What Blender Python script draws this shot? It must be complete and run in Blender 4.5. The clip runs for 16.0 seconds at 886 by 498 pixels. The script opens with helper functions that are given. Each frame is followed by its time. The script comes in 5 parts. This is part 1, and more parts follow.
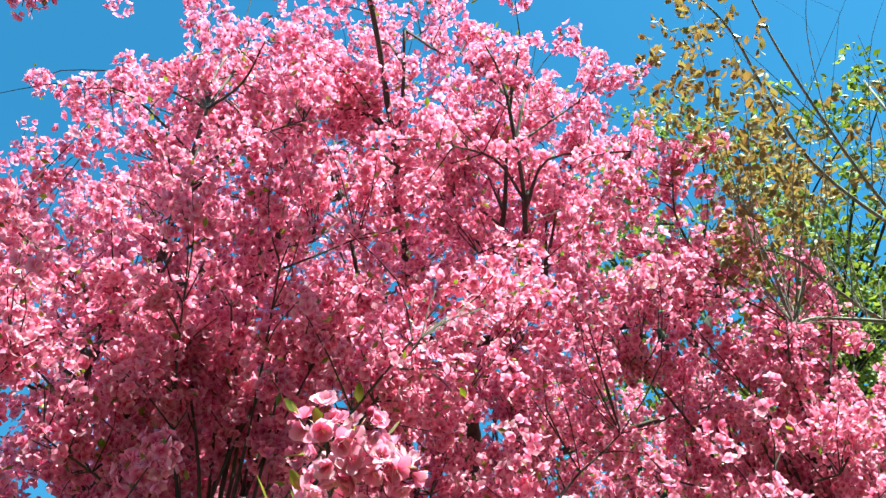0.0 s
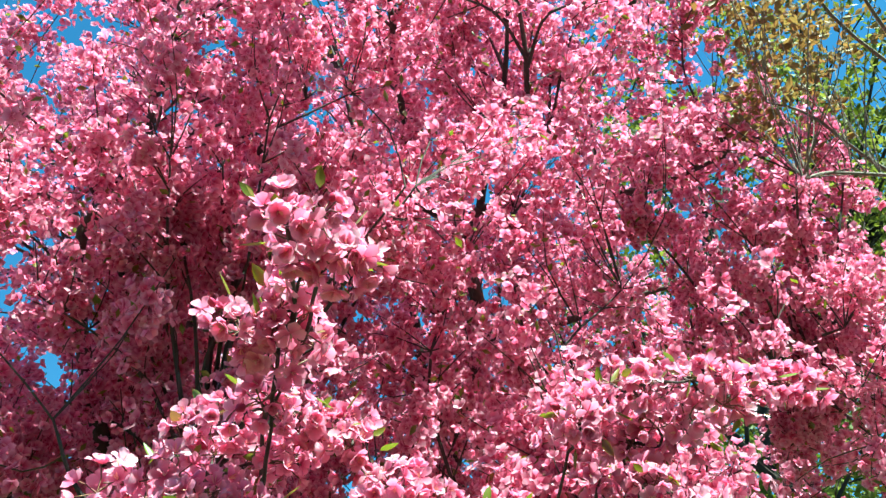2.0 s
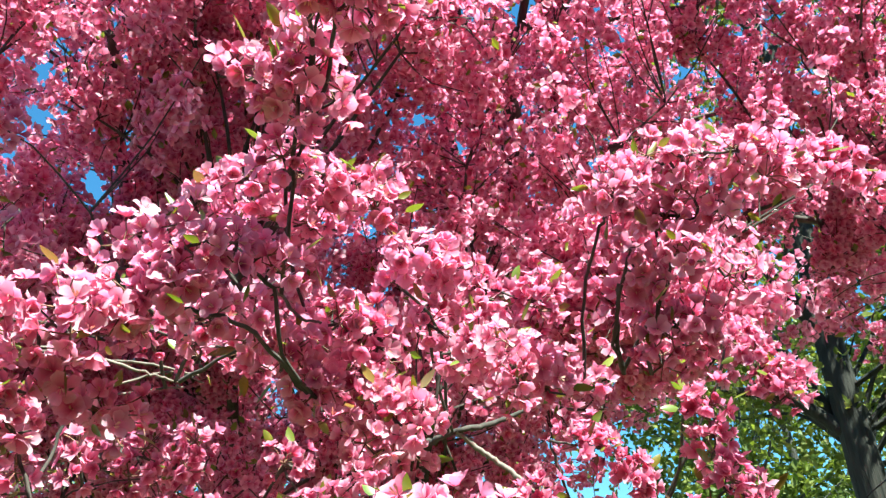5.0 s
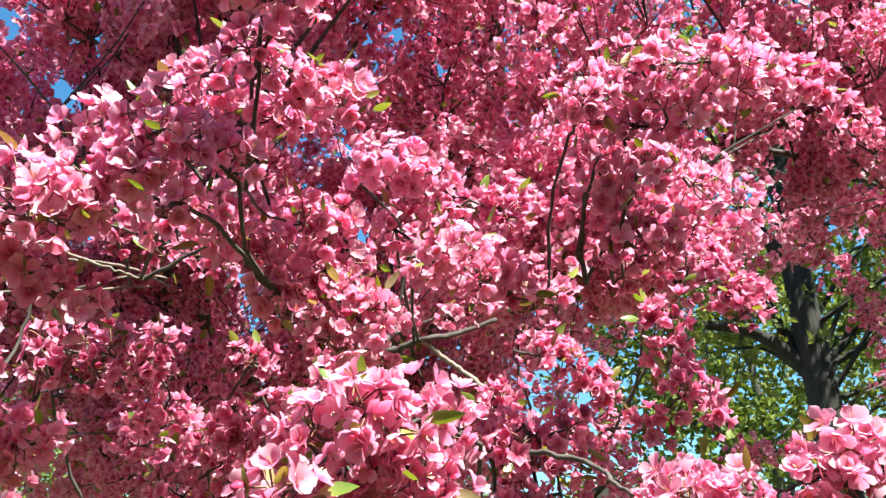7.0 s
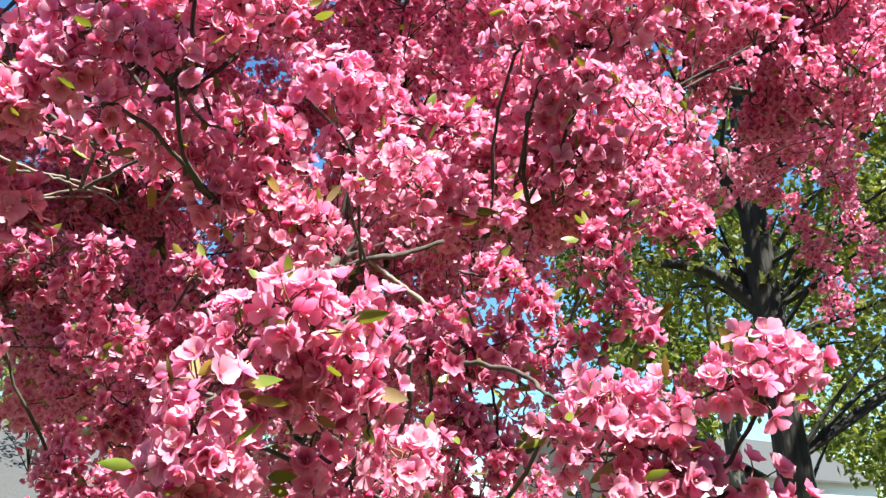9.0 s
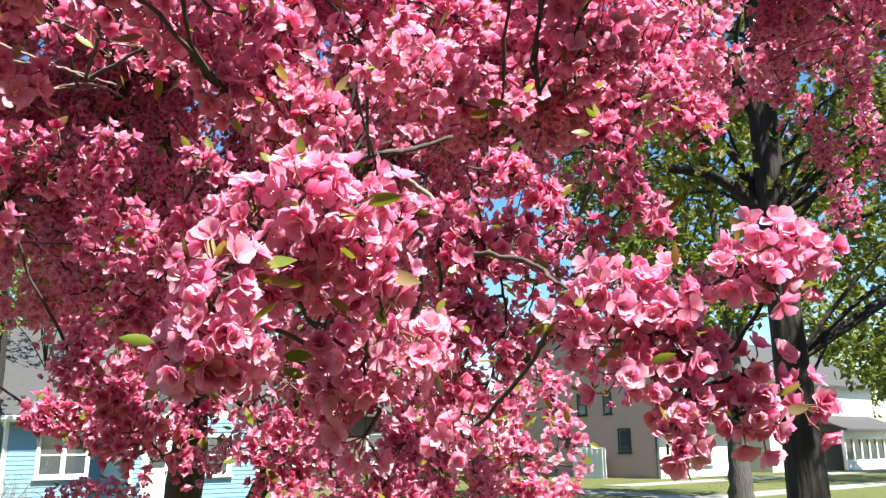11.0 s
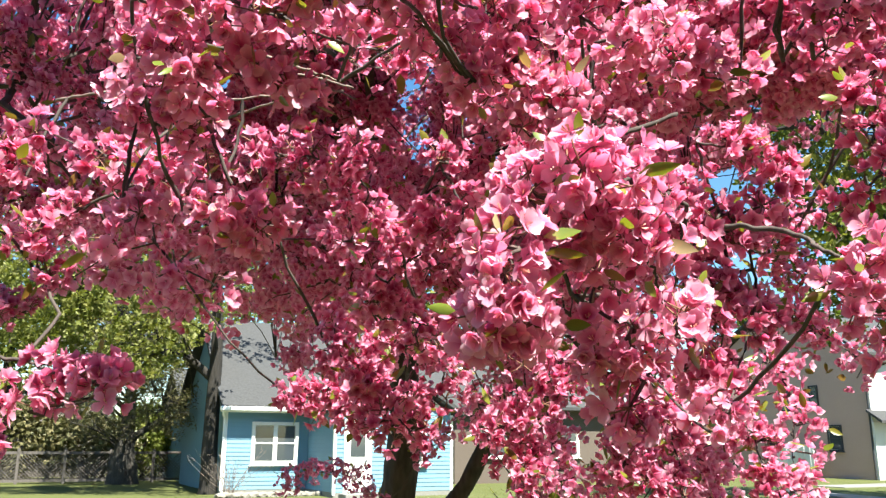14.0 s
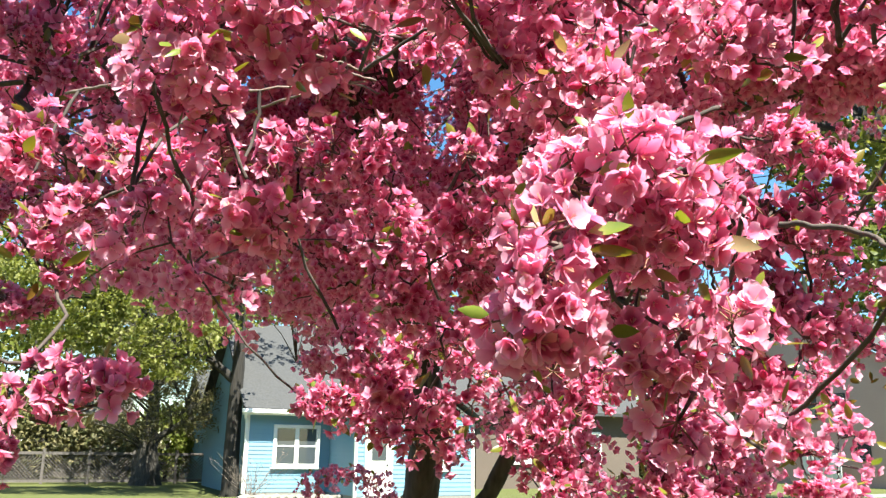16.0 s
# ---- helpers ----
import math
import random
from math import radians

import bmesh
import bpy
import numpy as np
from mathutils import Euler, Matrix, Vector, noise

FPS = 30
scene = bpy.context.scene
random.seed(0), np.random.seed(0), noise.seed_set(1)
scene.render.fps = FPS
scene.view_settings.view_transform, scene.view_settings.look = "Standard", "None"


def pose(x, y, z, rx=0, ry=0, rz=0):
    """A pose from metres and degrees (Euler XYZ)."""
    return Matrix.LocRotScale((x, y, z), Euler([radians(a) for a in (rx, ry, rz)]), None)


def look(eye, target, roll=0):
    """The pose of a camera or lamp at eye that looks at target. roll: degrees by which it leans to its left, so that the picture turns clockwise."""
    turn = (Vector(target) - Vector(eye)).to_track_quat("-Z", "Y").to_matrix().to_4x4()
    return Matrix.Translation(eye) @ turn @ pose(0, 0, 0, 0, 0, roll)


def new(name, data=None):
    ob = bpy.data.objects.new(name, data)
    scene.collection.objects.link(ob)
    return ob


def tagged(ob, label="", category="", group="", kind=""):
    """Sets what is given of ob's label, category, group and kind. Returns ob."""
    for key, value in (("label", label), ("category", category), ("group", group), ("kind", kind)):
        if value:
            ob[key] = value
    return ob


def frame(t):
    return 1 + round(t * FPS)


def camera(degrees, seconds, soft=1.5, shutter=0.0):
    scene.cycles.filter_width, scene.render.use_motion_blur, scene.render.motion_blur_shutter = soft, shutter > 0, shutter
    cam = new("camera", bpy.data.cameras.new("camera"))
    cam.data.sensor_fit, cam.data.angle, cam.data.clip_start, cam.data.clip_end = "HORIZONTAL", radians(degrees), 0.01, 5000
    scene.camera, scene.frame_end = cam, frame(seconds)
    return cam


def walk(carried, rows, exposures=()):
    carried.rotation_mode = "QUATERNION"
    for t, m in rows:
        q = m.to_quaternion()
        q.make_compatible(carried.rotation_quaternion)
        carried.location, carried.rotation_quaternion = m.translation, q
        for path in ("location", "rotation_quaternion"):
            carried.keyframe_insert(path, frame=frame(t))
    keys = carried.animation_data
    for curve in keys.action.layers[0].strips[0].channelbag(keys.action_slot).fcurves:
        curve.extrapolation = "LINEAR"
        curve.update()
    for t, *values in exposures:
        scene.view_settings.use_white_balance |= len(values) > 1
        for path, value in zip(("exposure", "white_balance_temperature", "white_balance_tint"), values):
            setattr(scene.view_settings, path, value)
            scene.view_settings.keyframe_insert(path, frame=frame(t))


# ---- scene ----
cam = camera(57.0, 16.0, soft=1.4)
PATH = [
    (0, (0.051, 0.05, 1.851), (0.158, 1.407, 3.317), -6.2),
    (0.5, (0.076, 0.096, 1.831), (0.194, 1.513, 3.237), -6.3),
    (1, (0.085, 0.118, 1.827), (0.174, 1.584, 3.184), -5.8),
    (1.5, (0.077, 0.155, 1.804), (0.152, 1.651, 3.129), -6.3),
    (2, (0.09, 0.172, 1.809), (0.15, 1.702, 3.096), -5.6),
    (2.5, (0.073, 0.177, 1.81), (0.089, 1.77, 3.019), -4.0),
    (3, (0.065, 0.207, 1.792), (0.101, 1.84, 2.946), -4.5),
    (3.5, (0.078, 0.21, 1.781), (0.095, 1.852, 2.922), -3.5),
    (4, (0.095, 0.238, 1.779), (0.076, 1.913, 2.872), -2.6),
    (4.5, (0.101, 0.245, 1.776), (0.054, 1.951, 2.818), -2.8),
    (4.7, (0.098, 0.252, 1.761), (0.04, 1.97, 2.783), -2.8),
    (6.8, (0.118, 0.27, 1.727), (0.06, 2.078, 2.58), -1.2),
    (7, (0.112, 0.273, 1.72), (0.089, 2.087, 2.562), -1.5),
    (7.5, (0.132, 0.28, 1.704), (0.155, 2.102, 2.53), -0.9),
    (8, (0.159, 0.281, 1.711), (0.163, 2.121, 2.493), -1.2),
    (8.5, (0.15, 0.266, 1.715), (0.146, 2.124, 2.455), -1.0),
    (9, (0.14, 0.274, 1.693), (0.198, 2.148, 2.39), -1.1),
    (9.5, (0.148, 0.282, 1.685), (0.191, 2.176, 2.328), -1.0),
    (9.7, (0.152, 0.283, 1.683), (0.193, 2.188, 2.29), -1.0),
    (11.8, (0.12, 0.278, 1.662), (0.162, 2.239, 2.051), -0.6),
    (12, (0.118, 0.284, 1.656), (0.141, 2.251, 2.013), -0.5),
    (12.5, (0.113, 0.281, 1.655), (0.1, 2.252, 1.994), -0.5),
    (13, (0.098, 0.271, 1.649), (-0.02, 2.23, 2.035), -0.1),
    (13.5, (0.077, 0.264, 1.657), (-0.177, 2.2, 2.091), 0.6),
    (14, (0.061, 0.253, 1.654), (-0.334, 2.157, 2.122), 0.2),
    (14.5, (0.058, 0.253, 1.662), (-0.452, 2.124, 2.153), 0.4),
    (15, (0.046, 0.251, 1.668), (-0.568, 2.087, 2.17), 0.8),
    (15.5, (0.052, 0.278, 1.663), (-0.522, 2.133, 2.14), 0.7),
    (16, (0.041, 0.315, 1.664), (-0.406, 2.205, 2.141), 0.8),
]
EXPOSURE = [(0, 2.1, 5850, -36), (1, 1.75, 5700, -34), (1.5, 1.85, 5700, -34), (2, 2.05, 5700, -34), (3.5, 2.1, 5780, -30), (4.7, 2.15, 5900, -23), (7, 2.1, 6300, -10), (9, 2.05, 6450, 0), (12, 1.8, 6600, 5), (14.5, 2.0, 6600, 0), (16, 2.05, 6650, 0)]
walk(cam, [(t, look(eye, target, roll)) for t, eye, target, roll in PATH], EXPOSURE)

# ---- light ----
SUN_WAY = Vector((0.53, -0.64, 1.3)).normalized()      # from the place towards the sun
world = bpy.data.worlds.new("sky")
scene.world = world
world.use_nodes = True
wn = world.node_tree.nodes
sky = wn.new("ShaderNodeTexSky")
sky.sky_type = "NISHITA"
sky.sun_disc = False
sky.sun_elevation = math.asin(SUN_WAY.z)
sky.sun_rotation = math.atan2(SUN_WAY.x, SUN_WAY.y)
sky.air_density, sky.dust_density, sky.ozone_density = 1.0, 0.2, 1.5
wn["Background"].inputs["Strength"].default_value = 0.066
rich = wn.new("ShaderNodeHueSaturation")
rich.inputs["Saturation"].default_value = 1.25
world.node_tree.links.new(sky.outputs[0], rich.inputs["Color"])
world.node_tree.links.new(rich.outputs[0], wn["Background"].inputs["Color"])
sun = new("sun", bpy.data.lights.new("sun", "SUN"))
sun.data.energy, sun.data.angle, sun.data.color = 5.0, radians(0.53), (1.0, 0.95, 0.87)
sun.matrix_world = look(SUN_WAY * 60, (0, 0, 0))

# ---- materials ----
def material(name, rough=0.8, metal=0.0):
    m = bpy.data.materials.new(name)
    m.use_nodes = True
    n, l = m.node_tree.nodes, m.node_tree.links
    b = n["Principled BSDF"]
    b.inputs["Roughness"].default_value = rough
    b.inputs["Metallic"].default_value = metal
    return m, n, l, b


def ramp(n, l, source, stops):
    r = n.new("ShaderNodeValToRGB")
    e = r.color_ramp.elements
    while len(e) < len(stops):
        e.new(0.5)
    for item, (at, c) in zip(e, stops):
        item.position, item.color = at, (*c, 1)
    l.new(source, r.inputs[0])
    return r.outputs[0]


def noise_of(n, l, scale, detail=4.0, stretch=None, kind="Object"):
    tc = n.new("ShaderNodeTexCoord")
    t = n.new("ShaderNodeTexNoise")
    t.inputs["Scale"].default_value, t.inputs["Detail"].default_value = scale, detail
    out = tc.outputs[kind]
    if stretch:
        mp = n.new("ShaderNodeMapping")
        mp.inputs["Scale"].default_value = stretch
        l.new(out, mp.inputs[0])
        out = mp.outputs[0]
    l.new(out, t.inputs["Vector"])
    return t.outputs["Fac"]


def blend(n, l, fac, a, b, kind="MIX"):
    m = n.new("ShaderNodeMix")
    m.data_type, m.blend_type = "RGBA", kind
    for sock, v in ((m.inputs[0], fac), (m.inputs[6], a), (m.inputs[7], b)):
        if isinstance(v, (int, float)):
            sock.default_value = v
        elif isinstance(v, tuple):
            sock.default_value = (*v, 1)
        else:
            l.new(v, sock)
    return m.outputs[2]


def bump(n, l, b, height, strength, distance):
    k = n.new("ShaderNodeBump")
    k.inputs["Strength"].default_value, k.inputs["Distance"].default_value = strength, distance
    l.new(height, k.inputs["Height"])
    l.new(k.outputs[0], b.inputs["Normal"])


def two_tone(name, a, b, c, fine, coarse, rough=0.85, relief=0.4, depth=0.01, stretch=None, kind="Object"):
    """A surface with grain (fine) and stains (coarse), in metres."""
    m, n, l, p = material(name, rough)
    f, g = noise_of(n, l, fine, 6, stretch, kind), noise_of(n, l, coarse, 3, None, kind)
    col = blend(n, l, ramp(n, l, g, [(0.35, (0, 0, 0)), (0.65, (1, 1, 1))]), ramp(n, l, f, [(0.3, a), (0.7, b)]), c)
    fade = blend(n, l, 0.28, ramp(n, l, f, [(0.3, a), (0.7, b)]), col)
    l.new(fade, p.inputs["Base Color"])
    bump(n, l, p, f, relief, depth)
    return m


def thin(name, stops, through_colour, share, spread=0.25, source="tip", rough=0.5, gloss=0.12):
    """A thin living sheet, petal or leaf: light comes through it. Tint varies from piece to piece."""
    m, n, l, p = material(name, rough)
    p.inputs["Specular IOR Level"].default_value = gloss * 2
    at = n.new("ShaderNodeAttribute")
    at.attribute_name = source
    geo, info = n.new("ShaderNodeNewGeometry"), n.new("ShaderNodeObjectInfo")
    add = n.new("ShaderNodeMath")
    add.operation = "ADD"
    l.new(geo.outputs["Random Per Island"], add.inputs[0])
    l.new(info.outputs["Random"], add.inputs[1])
    fr = n.new("ShaderNodeMath")
    fr.operation = "FRACT"
    l.new(add.outputs[0], fr.inputs[0])
    # position on the ramp: along the sheet, shifted by the piece's own chance
    mul = n.new("ShaderNodeMath")
    mul.operation = "MULTIPLY_ADD"
    l.new(fr.outputs[0], mul.inputs[0])
    mul.inputs[1].default_value = spread
    l.new(at.outputs["Fac"], mul.inputs[2])
    sub = n.new("ShaderNodeMath")
    sub.operation = "SUBTRACT"
    l.new(mul.outputs[0], sub.inputs[0])
    sub.inputs[1].default_value = spread / 2
    col = ramp(n, l, sub.outputs[0], stops)
    fine = noise_of(n, l, 260.0, 2, None)
    col = blend(n, l, 0.25, col, ramp(n, l, fine, [(0.3, (0.75, 0.75, 0.75)), (0.7, (1, 1, 1))]), "MULTIPLY")
    l.new(col, p.inputs["Base Color"])
    tr = n.new("ShaderNodeBsdfTranslucent")
    l.new(blend(n, l, 1.0, col, through_colour, "MULTIPLY"), tr.inputs["Color"])
    mix = n.new("ShaderNodeMixShader")
    mix.inputs[0].default_value = share
    l.new(p.outputs[0], mix.inputs[1])
    l.new(tr.outputs[0], mix.inputs[2])
    l.new(mix.outputs[0], n["Material Output"].inputs["Surface"])
    return m


PETAL = thin("petal", [(0.0, (0.47, 0.060, 0.155)), (0.24, (0.64, 0.155, 0.300)), (0.55, (0.82, 0.39, 0.56)), (1.0, (0.95, 0.70, 0.84))], (1.0, 0.54, 0.70), 0.6, 0.34, rough=0.6, gloss=0.06)
BUD = thin("bud", [(0.0, (0.425, 0.017, 0.076)), (1.0, (0.612, 0.060, 0.170))], (1.0, 0.6, 0.7), 0.2)
STAMEN = two_tone("stamen", (0.75, 0.42, 0.34), (0.82, 0.52, 0.36), (0.78, 0.34, 0.38), 400, 200, 0.7, 0.1, 0.001)
STALK = two_tone("flower_stalk", (0.16, 0.04, 0.05), (0.20, 0.10, 0.05), (0.12, 0.14, 0.05), 200, 40, 0.6, 0.1, 0.001)
LEAF = thin("young_leaf", [(0.0, (0.170, 0.068, 0.017)), (0.3, (0.221, 0.204, 0.025)), (0.7, (0.170, 0.230, 0.034)), (1.0, (0.289, 0.281, 0.051))], (1.0, 1.0, 0.45), 0.4, 0.9, rough=0.32, gloss=0.5)
LEAF_BRONZE = thin("bronze_leaf", [(0.0, (0.240, 0.140, 0.080)), (0.5, (0.330, 0.235, 0.130)), (1.0, (0.320, 0.300, 0.160))], (1.0, 0.75, 0.4), 0.4, 0.9)
LEAF_GREEN = thin("spring_leaf", [(0.0, (0.056, 0.080, 0.012)), (0.5, (0.128, 0.152, 0.028)), (1.0, (0.288, 0.288, 0.088))], (0.95, 1.0, 0.4), 0.45, 0.9)
LEAF_MAPLE = thin("maple_leaf", [(0.0, (0.085, 0.105, 0.018)), (0.5, (0.185, 0.200, 0.048)), (1.0, (0.340, 0.330, 0.130))], (1.0, 1.0, 0.45), 0.45, 0.9)
LEAF_PALE = thin("pale_leaf", [(0.0, (0.170, 0.204, 0.068)), (0.5, (0.281, 0.306, 0.119)), (1.0, (0.383, 0.391, 0.187))], (1.0, 1.0, 0.6), 0.45, 0.9)
NEEDLE = thin("conifer_spray", [(0.0, (0.048, 0.056, 0.020)), (0.5, (0.120, 0.112, 0.048)), (1.0, (0.216, 0.184, 0.096))], (1.0, 0.95, 0.5), 0.2, 0.9)
BARK = two_tone("crabapple_bark", (0.035, 0.026, 0.025), (0.085, 0.065, 0.058), (0.11, 0.09, 0.08), 60, 9, 0.9, 0.7, 0.008, (1, 1, 0.25))
BARK_PALE = two_tone("grey_bark", (0.036, 0.031, 0.027), (0.082, 0.073, 0.065), (0.058, 0.053, 0.046), 26, 3, 0.95, 1.0, 0.03, (1, 1, 0.12))
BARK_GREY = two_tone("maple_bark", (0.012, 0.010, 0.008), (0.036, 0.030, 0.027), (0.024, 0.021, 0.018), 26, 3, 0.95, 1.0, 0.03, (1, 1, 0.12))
BARK_TWIG = two_tone("twig_bark", (0.10, 0.07, 0.06), (0.24, 0.19, 0.16), (0.30, 0.27, 0.24), 120, 25, 0.8, 0.4, 0.002)
GRASS = two_tone("grass", (0.048, 0.062, 0.011), (0.090, 0.102, 0.021), (0.140, 0.130, 0.040), 14, 0.35, 1.0, 1.0, 0.05)
BLADE = thin("grass_blade", [(0.0, (0.075, 0.095, 0.018)), (1.0, (0.15, 0.17, 0.05))], (1.0, 1.0, 0.4), 0.3, 0.9)
ROAD = two_tone("worn_asphalt", (0.150, 0.146, 0.143), (0.215, 0.209, 0.207), (0.245, 0.240, 0.236), 45, 0.5, 0.95, 0.5, 0.006)
CONCRETE = two_tone("concrete", (0.184, 0.177, 0.166), (0.245, 0.236, 0.221), (0.166, 0.157, 0.144), 30, 1.2, 0.9, 0.4, 0.004)
SIDING = two_tone("blue_siding", (0.150, 0.285, 0.385), (0.172, 0.312, 0.412), (0.138, 0.268, 0.362), 18, 1.3, 0.55, 0.1, 0.002, (1, 1, 6))
TRIM = two_tone("white_paint", (0.74, 0.74, 0.73), (0.80, 0.80, 0.79), (0.70, 0.70, 0.68), 25, 1.5, 0.5, 0.08, 0.001)
SHINGLE = two_tone("grey_shingles", (0.041, 0.041, 0.044), (0.061, 0.061, 0.065), (0.053, 0.051, 0.051), 16, 1.0, 0.95, 0.6, 0.01)
STUCCO_TAN = two_tone("tan_stucco", (0.510, 0.340, 0.285), (0.560, 0.380, 0.320), (0.470, 0.312, 0.260), 40, 0.8, 0.95, 0.5, 0.005)
# tan-brown stucco darkened, with the brown house's shade put into the colour
STUCCO_BROWN_SHADED = two_tone("brown_stucco_shaded", (0.098, 0.075, 0.064), (0.128, 0.101, 0.083), (0.090, 0.071, 0.060), 40, 0.8, 0.95, 0.5, 0.005)
STUCCO_WHITE = two_tone("white_stucco", (0.666, 0.657, 0.630), (0.720, 0.711, 0.684), (0.630, 0.621, 0.594), 40, 0.8, 0.95, 0.4, 0.005)
DARK_TRIM = two_tone("dark_trim", (0.03, 0.035, 0.04), (0.05, 0.05, 0.055), (0.04, 0.04, 0.04), 30, 3, 0.6, 0.1, 0.001)
STONE = two_tone("field_stone", (0.165, 0.150, 0.135), (0.270, 0.247, 0.217), (0.210, 0.188, 0.150), 22, 4, 0.95, 0.7, 0.01)
DARKWOOD = two_tone("weathered_wood", (0.07, 0.06, 0.055), (0.14, 0.12, 0.11), (0.10, 0.09, 0.09), 30, 2, 0.9, 0.4, 0.003)
CAR_PAINT = two_tone("car_paint", (0.03, 0.035, 0.05), (0.04, 0.045, 0.06), (0.03, 0.03, 0.04), 5, 0.5, 0.25, 0.02, 0.001)
RUBBER = two_tone("rubber", (0.02, 0.02, 0.02), (0.03, 0.03, 0.03), (0.025, 0.025, 0.025), 50, 5, 0.8, 0.2, 0.002)
GLASS, gn, gl, gb = material("window_glass", 0.05)
gb.inputs["Base Color"].default_value = (0.05, 0.06, 0.07, 1)
gb.inputs["Specular IOR Level"].default_value = 0.8
CURTAIN = two_tone("curtain", (0.55, 0.55, 0.52), (0.68, 0.67, 0.63), (0.5, 0.5, 0.48), 12, 2, 0.9, 0.2, 0.01, (8, 8, 0.4))

# ---- building helpers ----
rng = np.random.default_rng(7)


def mesh_data(name, verts, tris, mats, slots=None, tip=None, smooth=False):
    """A mesh from arrays of corners and triangles."""
    me = bpy.data.meshes.new(name)
    verts, tris = np.asarray(verts, np.float32), np.asarray(tris, np.int32)
    me.vertices.add(len(verts))
    me.vertices.foreach_set("co", verts.ravel())
    me.loops.add(tris.size)
    me.loops.foreach_set("vertex_index", tris.ravel())
    me.polygons.add(len(tris))
    me.polygons.foreach_set("loop_start", np.arange(0, tris.size, 3, dtype=np.int32))
    for m in mats:
        me.materials.append(m)
    if slots is not None:
        me.polygons.foreach_set("material_index", np.asarray(slots, np.int32))
    me.polygons.foreach_set("use_smooth", np.full(len(tris), bool(smooth)))
    if tip is not None:
        a = me.attributes.new("tip", "FLOAT", "POINT")
        a.data.foreach_set("value", np.asarray(tip, np.float32))
    me.update(calc_edges=True)
    me.validate()
    return me


def under(ob, parent):
    ob.parent = parent
    return ob


def thing(name, place, label, category, group="", kind="", turn=0.0):
    ob = new(name)
    ob.matrix_basis = pose(*place, 0, 0, turn)
    ob.empty_display_size = 0.1
    return tagged(ob, label, category, group, kind)


class Heap:
    """Collects triangles of one mesh."""
    def __init__(self):
        self.v, self.t, self.s, self.a, self.n = [], [], [], [], 0

    def put(self, verts, tris, slot=0, tip=None):
        verts = np.asarray(verts, float)
        self.v.append(verts)
        self.t.append(np.asarray(tris, int) + self.n)
        self.s.append(np.full(len(tris), slot) if np.isscalar(slot) else np.asarray(slot))
        self.a.append(np.zeros(len(verts)) if tip is None else np.asarray(tip, float))
        self.n += len(verts)
        return self

    def spread(self, template, turns, places, sizes=None):
        """Copies of a template (verts, tris, slots, tip) at many turns and places."""
        v, t, s, a = template
        k = len(places)
        if k == 0:
            return self
        w = np.einsum("nij,kj->nki", turns, v)
        if sizes is not None:
            w = w * np.asarray(sizes)[:, None, None]
        w = w + np.asarray(places)[:, None, :]
        self.v.append(w.reshape(-1, 3))
        self.t.append((t[None] + (np.arange(k) * len(v))[:, None, None]).reshape(-1, 3) + self.n)
        self.s.append(np.tile(s, k))
        self.a.append(np.tile(a, k))
        self.n += k * len(v)
        return self

    def parts(self):
        return np.concatenate(self.v), np.concatenate(self.t), np.concatenate(self.s), np.concatenate(self.a)

    def data(self, name, mats, smooth=False):
        v, t, s, a = self.parts()
        return mesh_data(name, v, t, mats, s, a, smooth)

    def out(self, name, mats, parent=None, label="", smooth=False):
        ob = new(name, self.data(name, mats, smooth))
        if parent:
            ob.parent = parent
            ob.matrix_parent_inverse = parent.matrix_basis.inverted()
        if label:
            ob["label"] = label
        return ob


def frames_for(ways, spin=None):
    """Turns whose z axis runs along each way."""
    w = np.asarray(ways, float)
    size = np.linalg.norm(w, axis=1, keepdims=True)
    w = np.where(size > 1e-7, w / np.maximum(size, 1e-9), (0.0, 0.0, 1.0))
    ref = np.where(np.abs(w[:, 2:3]) > 0.9, [[1.0, 0, 0]], [[0, 0, 1.0]])
    x = np.cross(ref, w)
    x /= np.linalg.norm(x, axis=1, keepdims=True)
    y = np.cross(w, x)
    a = rng.uniform(0, 2 * np.pi, len(w)) if spin is None else spin
    c, s = np.cos(a)[:, None], np.sin(a)[:, None]
    return np.stack([x * c + y * s, y * c - x * s, w], axis=2)


def unit(k):
    v = rng.normal(size=(k, 3))
    return v / np.linalg.norm(v, axis=1, keepdims=True)


def smooth_line(pts, steps):
    """A gliding line through the points."""
    p = np.asarray(pts, float)
    if len(p) == 2:
        return p[0] + (p[1] - p[0]) * np.linspace(0, 1, steps)[:, None]
    q = np.vstack([2 * p[0] - p[1], p, 2 * p[-1] - p[-2]])
    out = []
    per = max(1, round(steps / (len(p) - 1)))
    for i in range(1, len(q) - 2):
        for u in np.arange(per) / per:
            a, b, c, d = q[i - 1], q[i], q[i + 1], q[i + 2]
            out.append(0.5 * (2 * b + (c - a) * u + (2 * a - 5 * b + 4 * c - d) * u * u + (3 * b - a - 3 * c + d) * u ** 3))
    return np.array(out + [p[-1]])


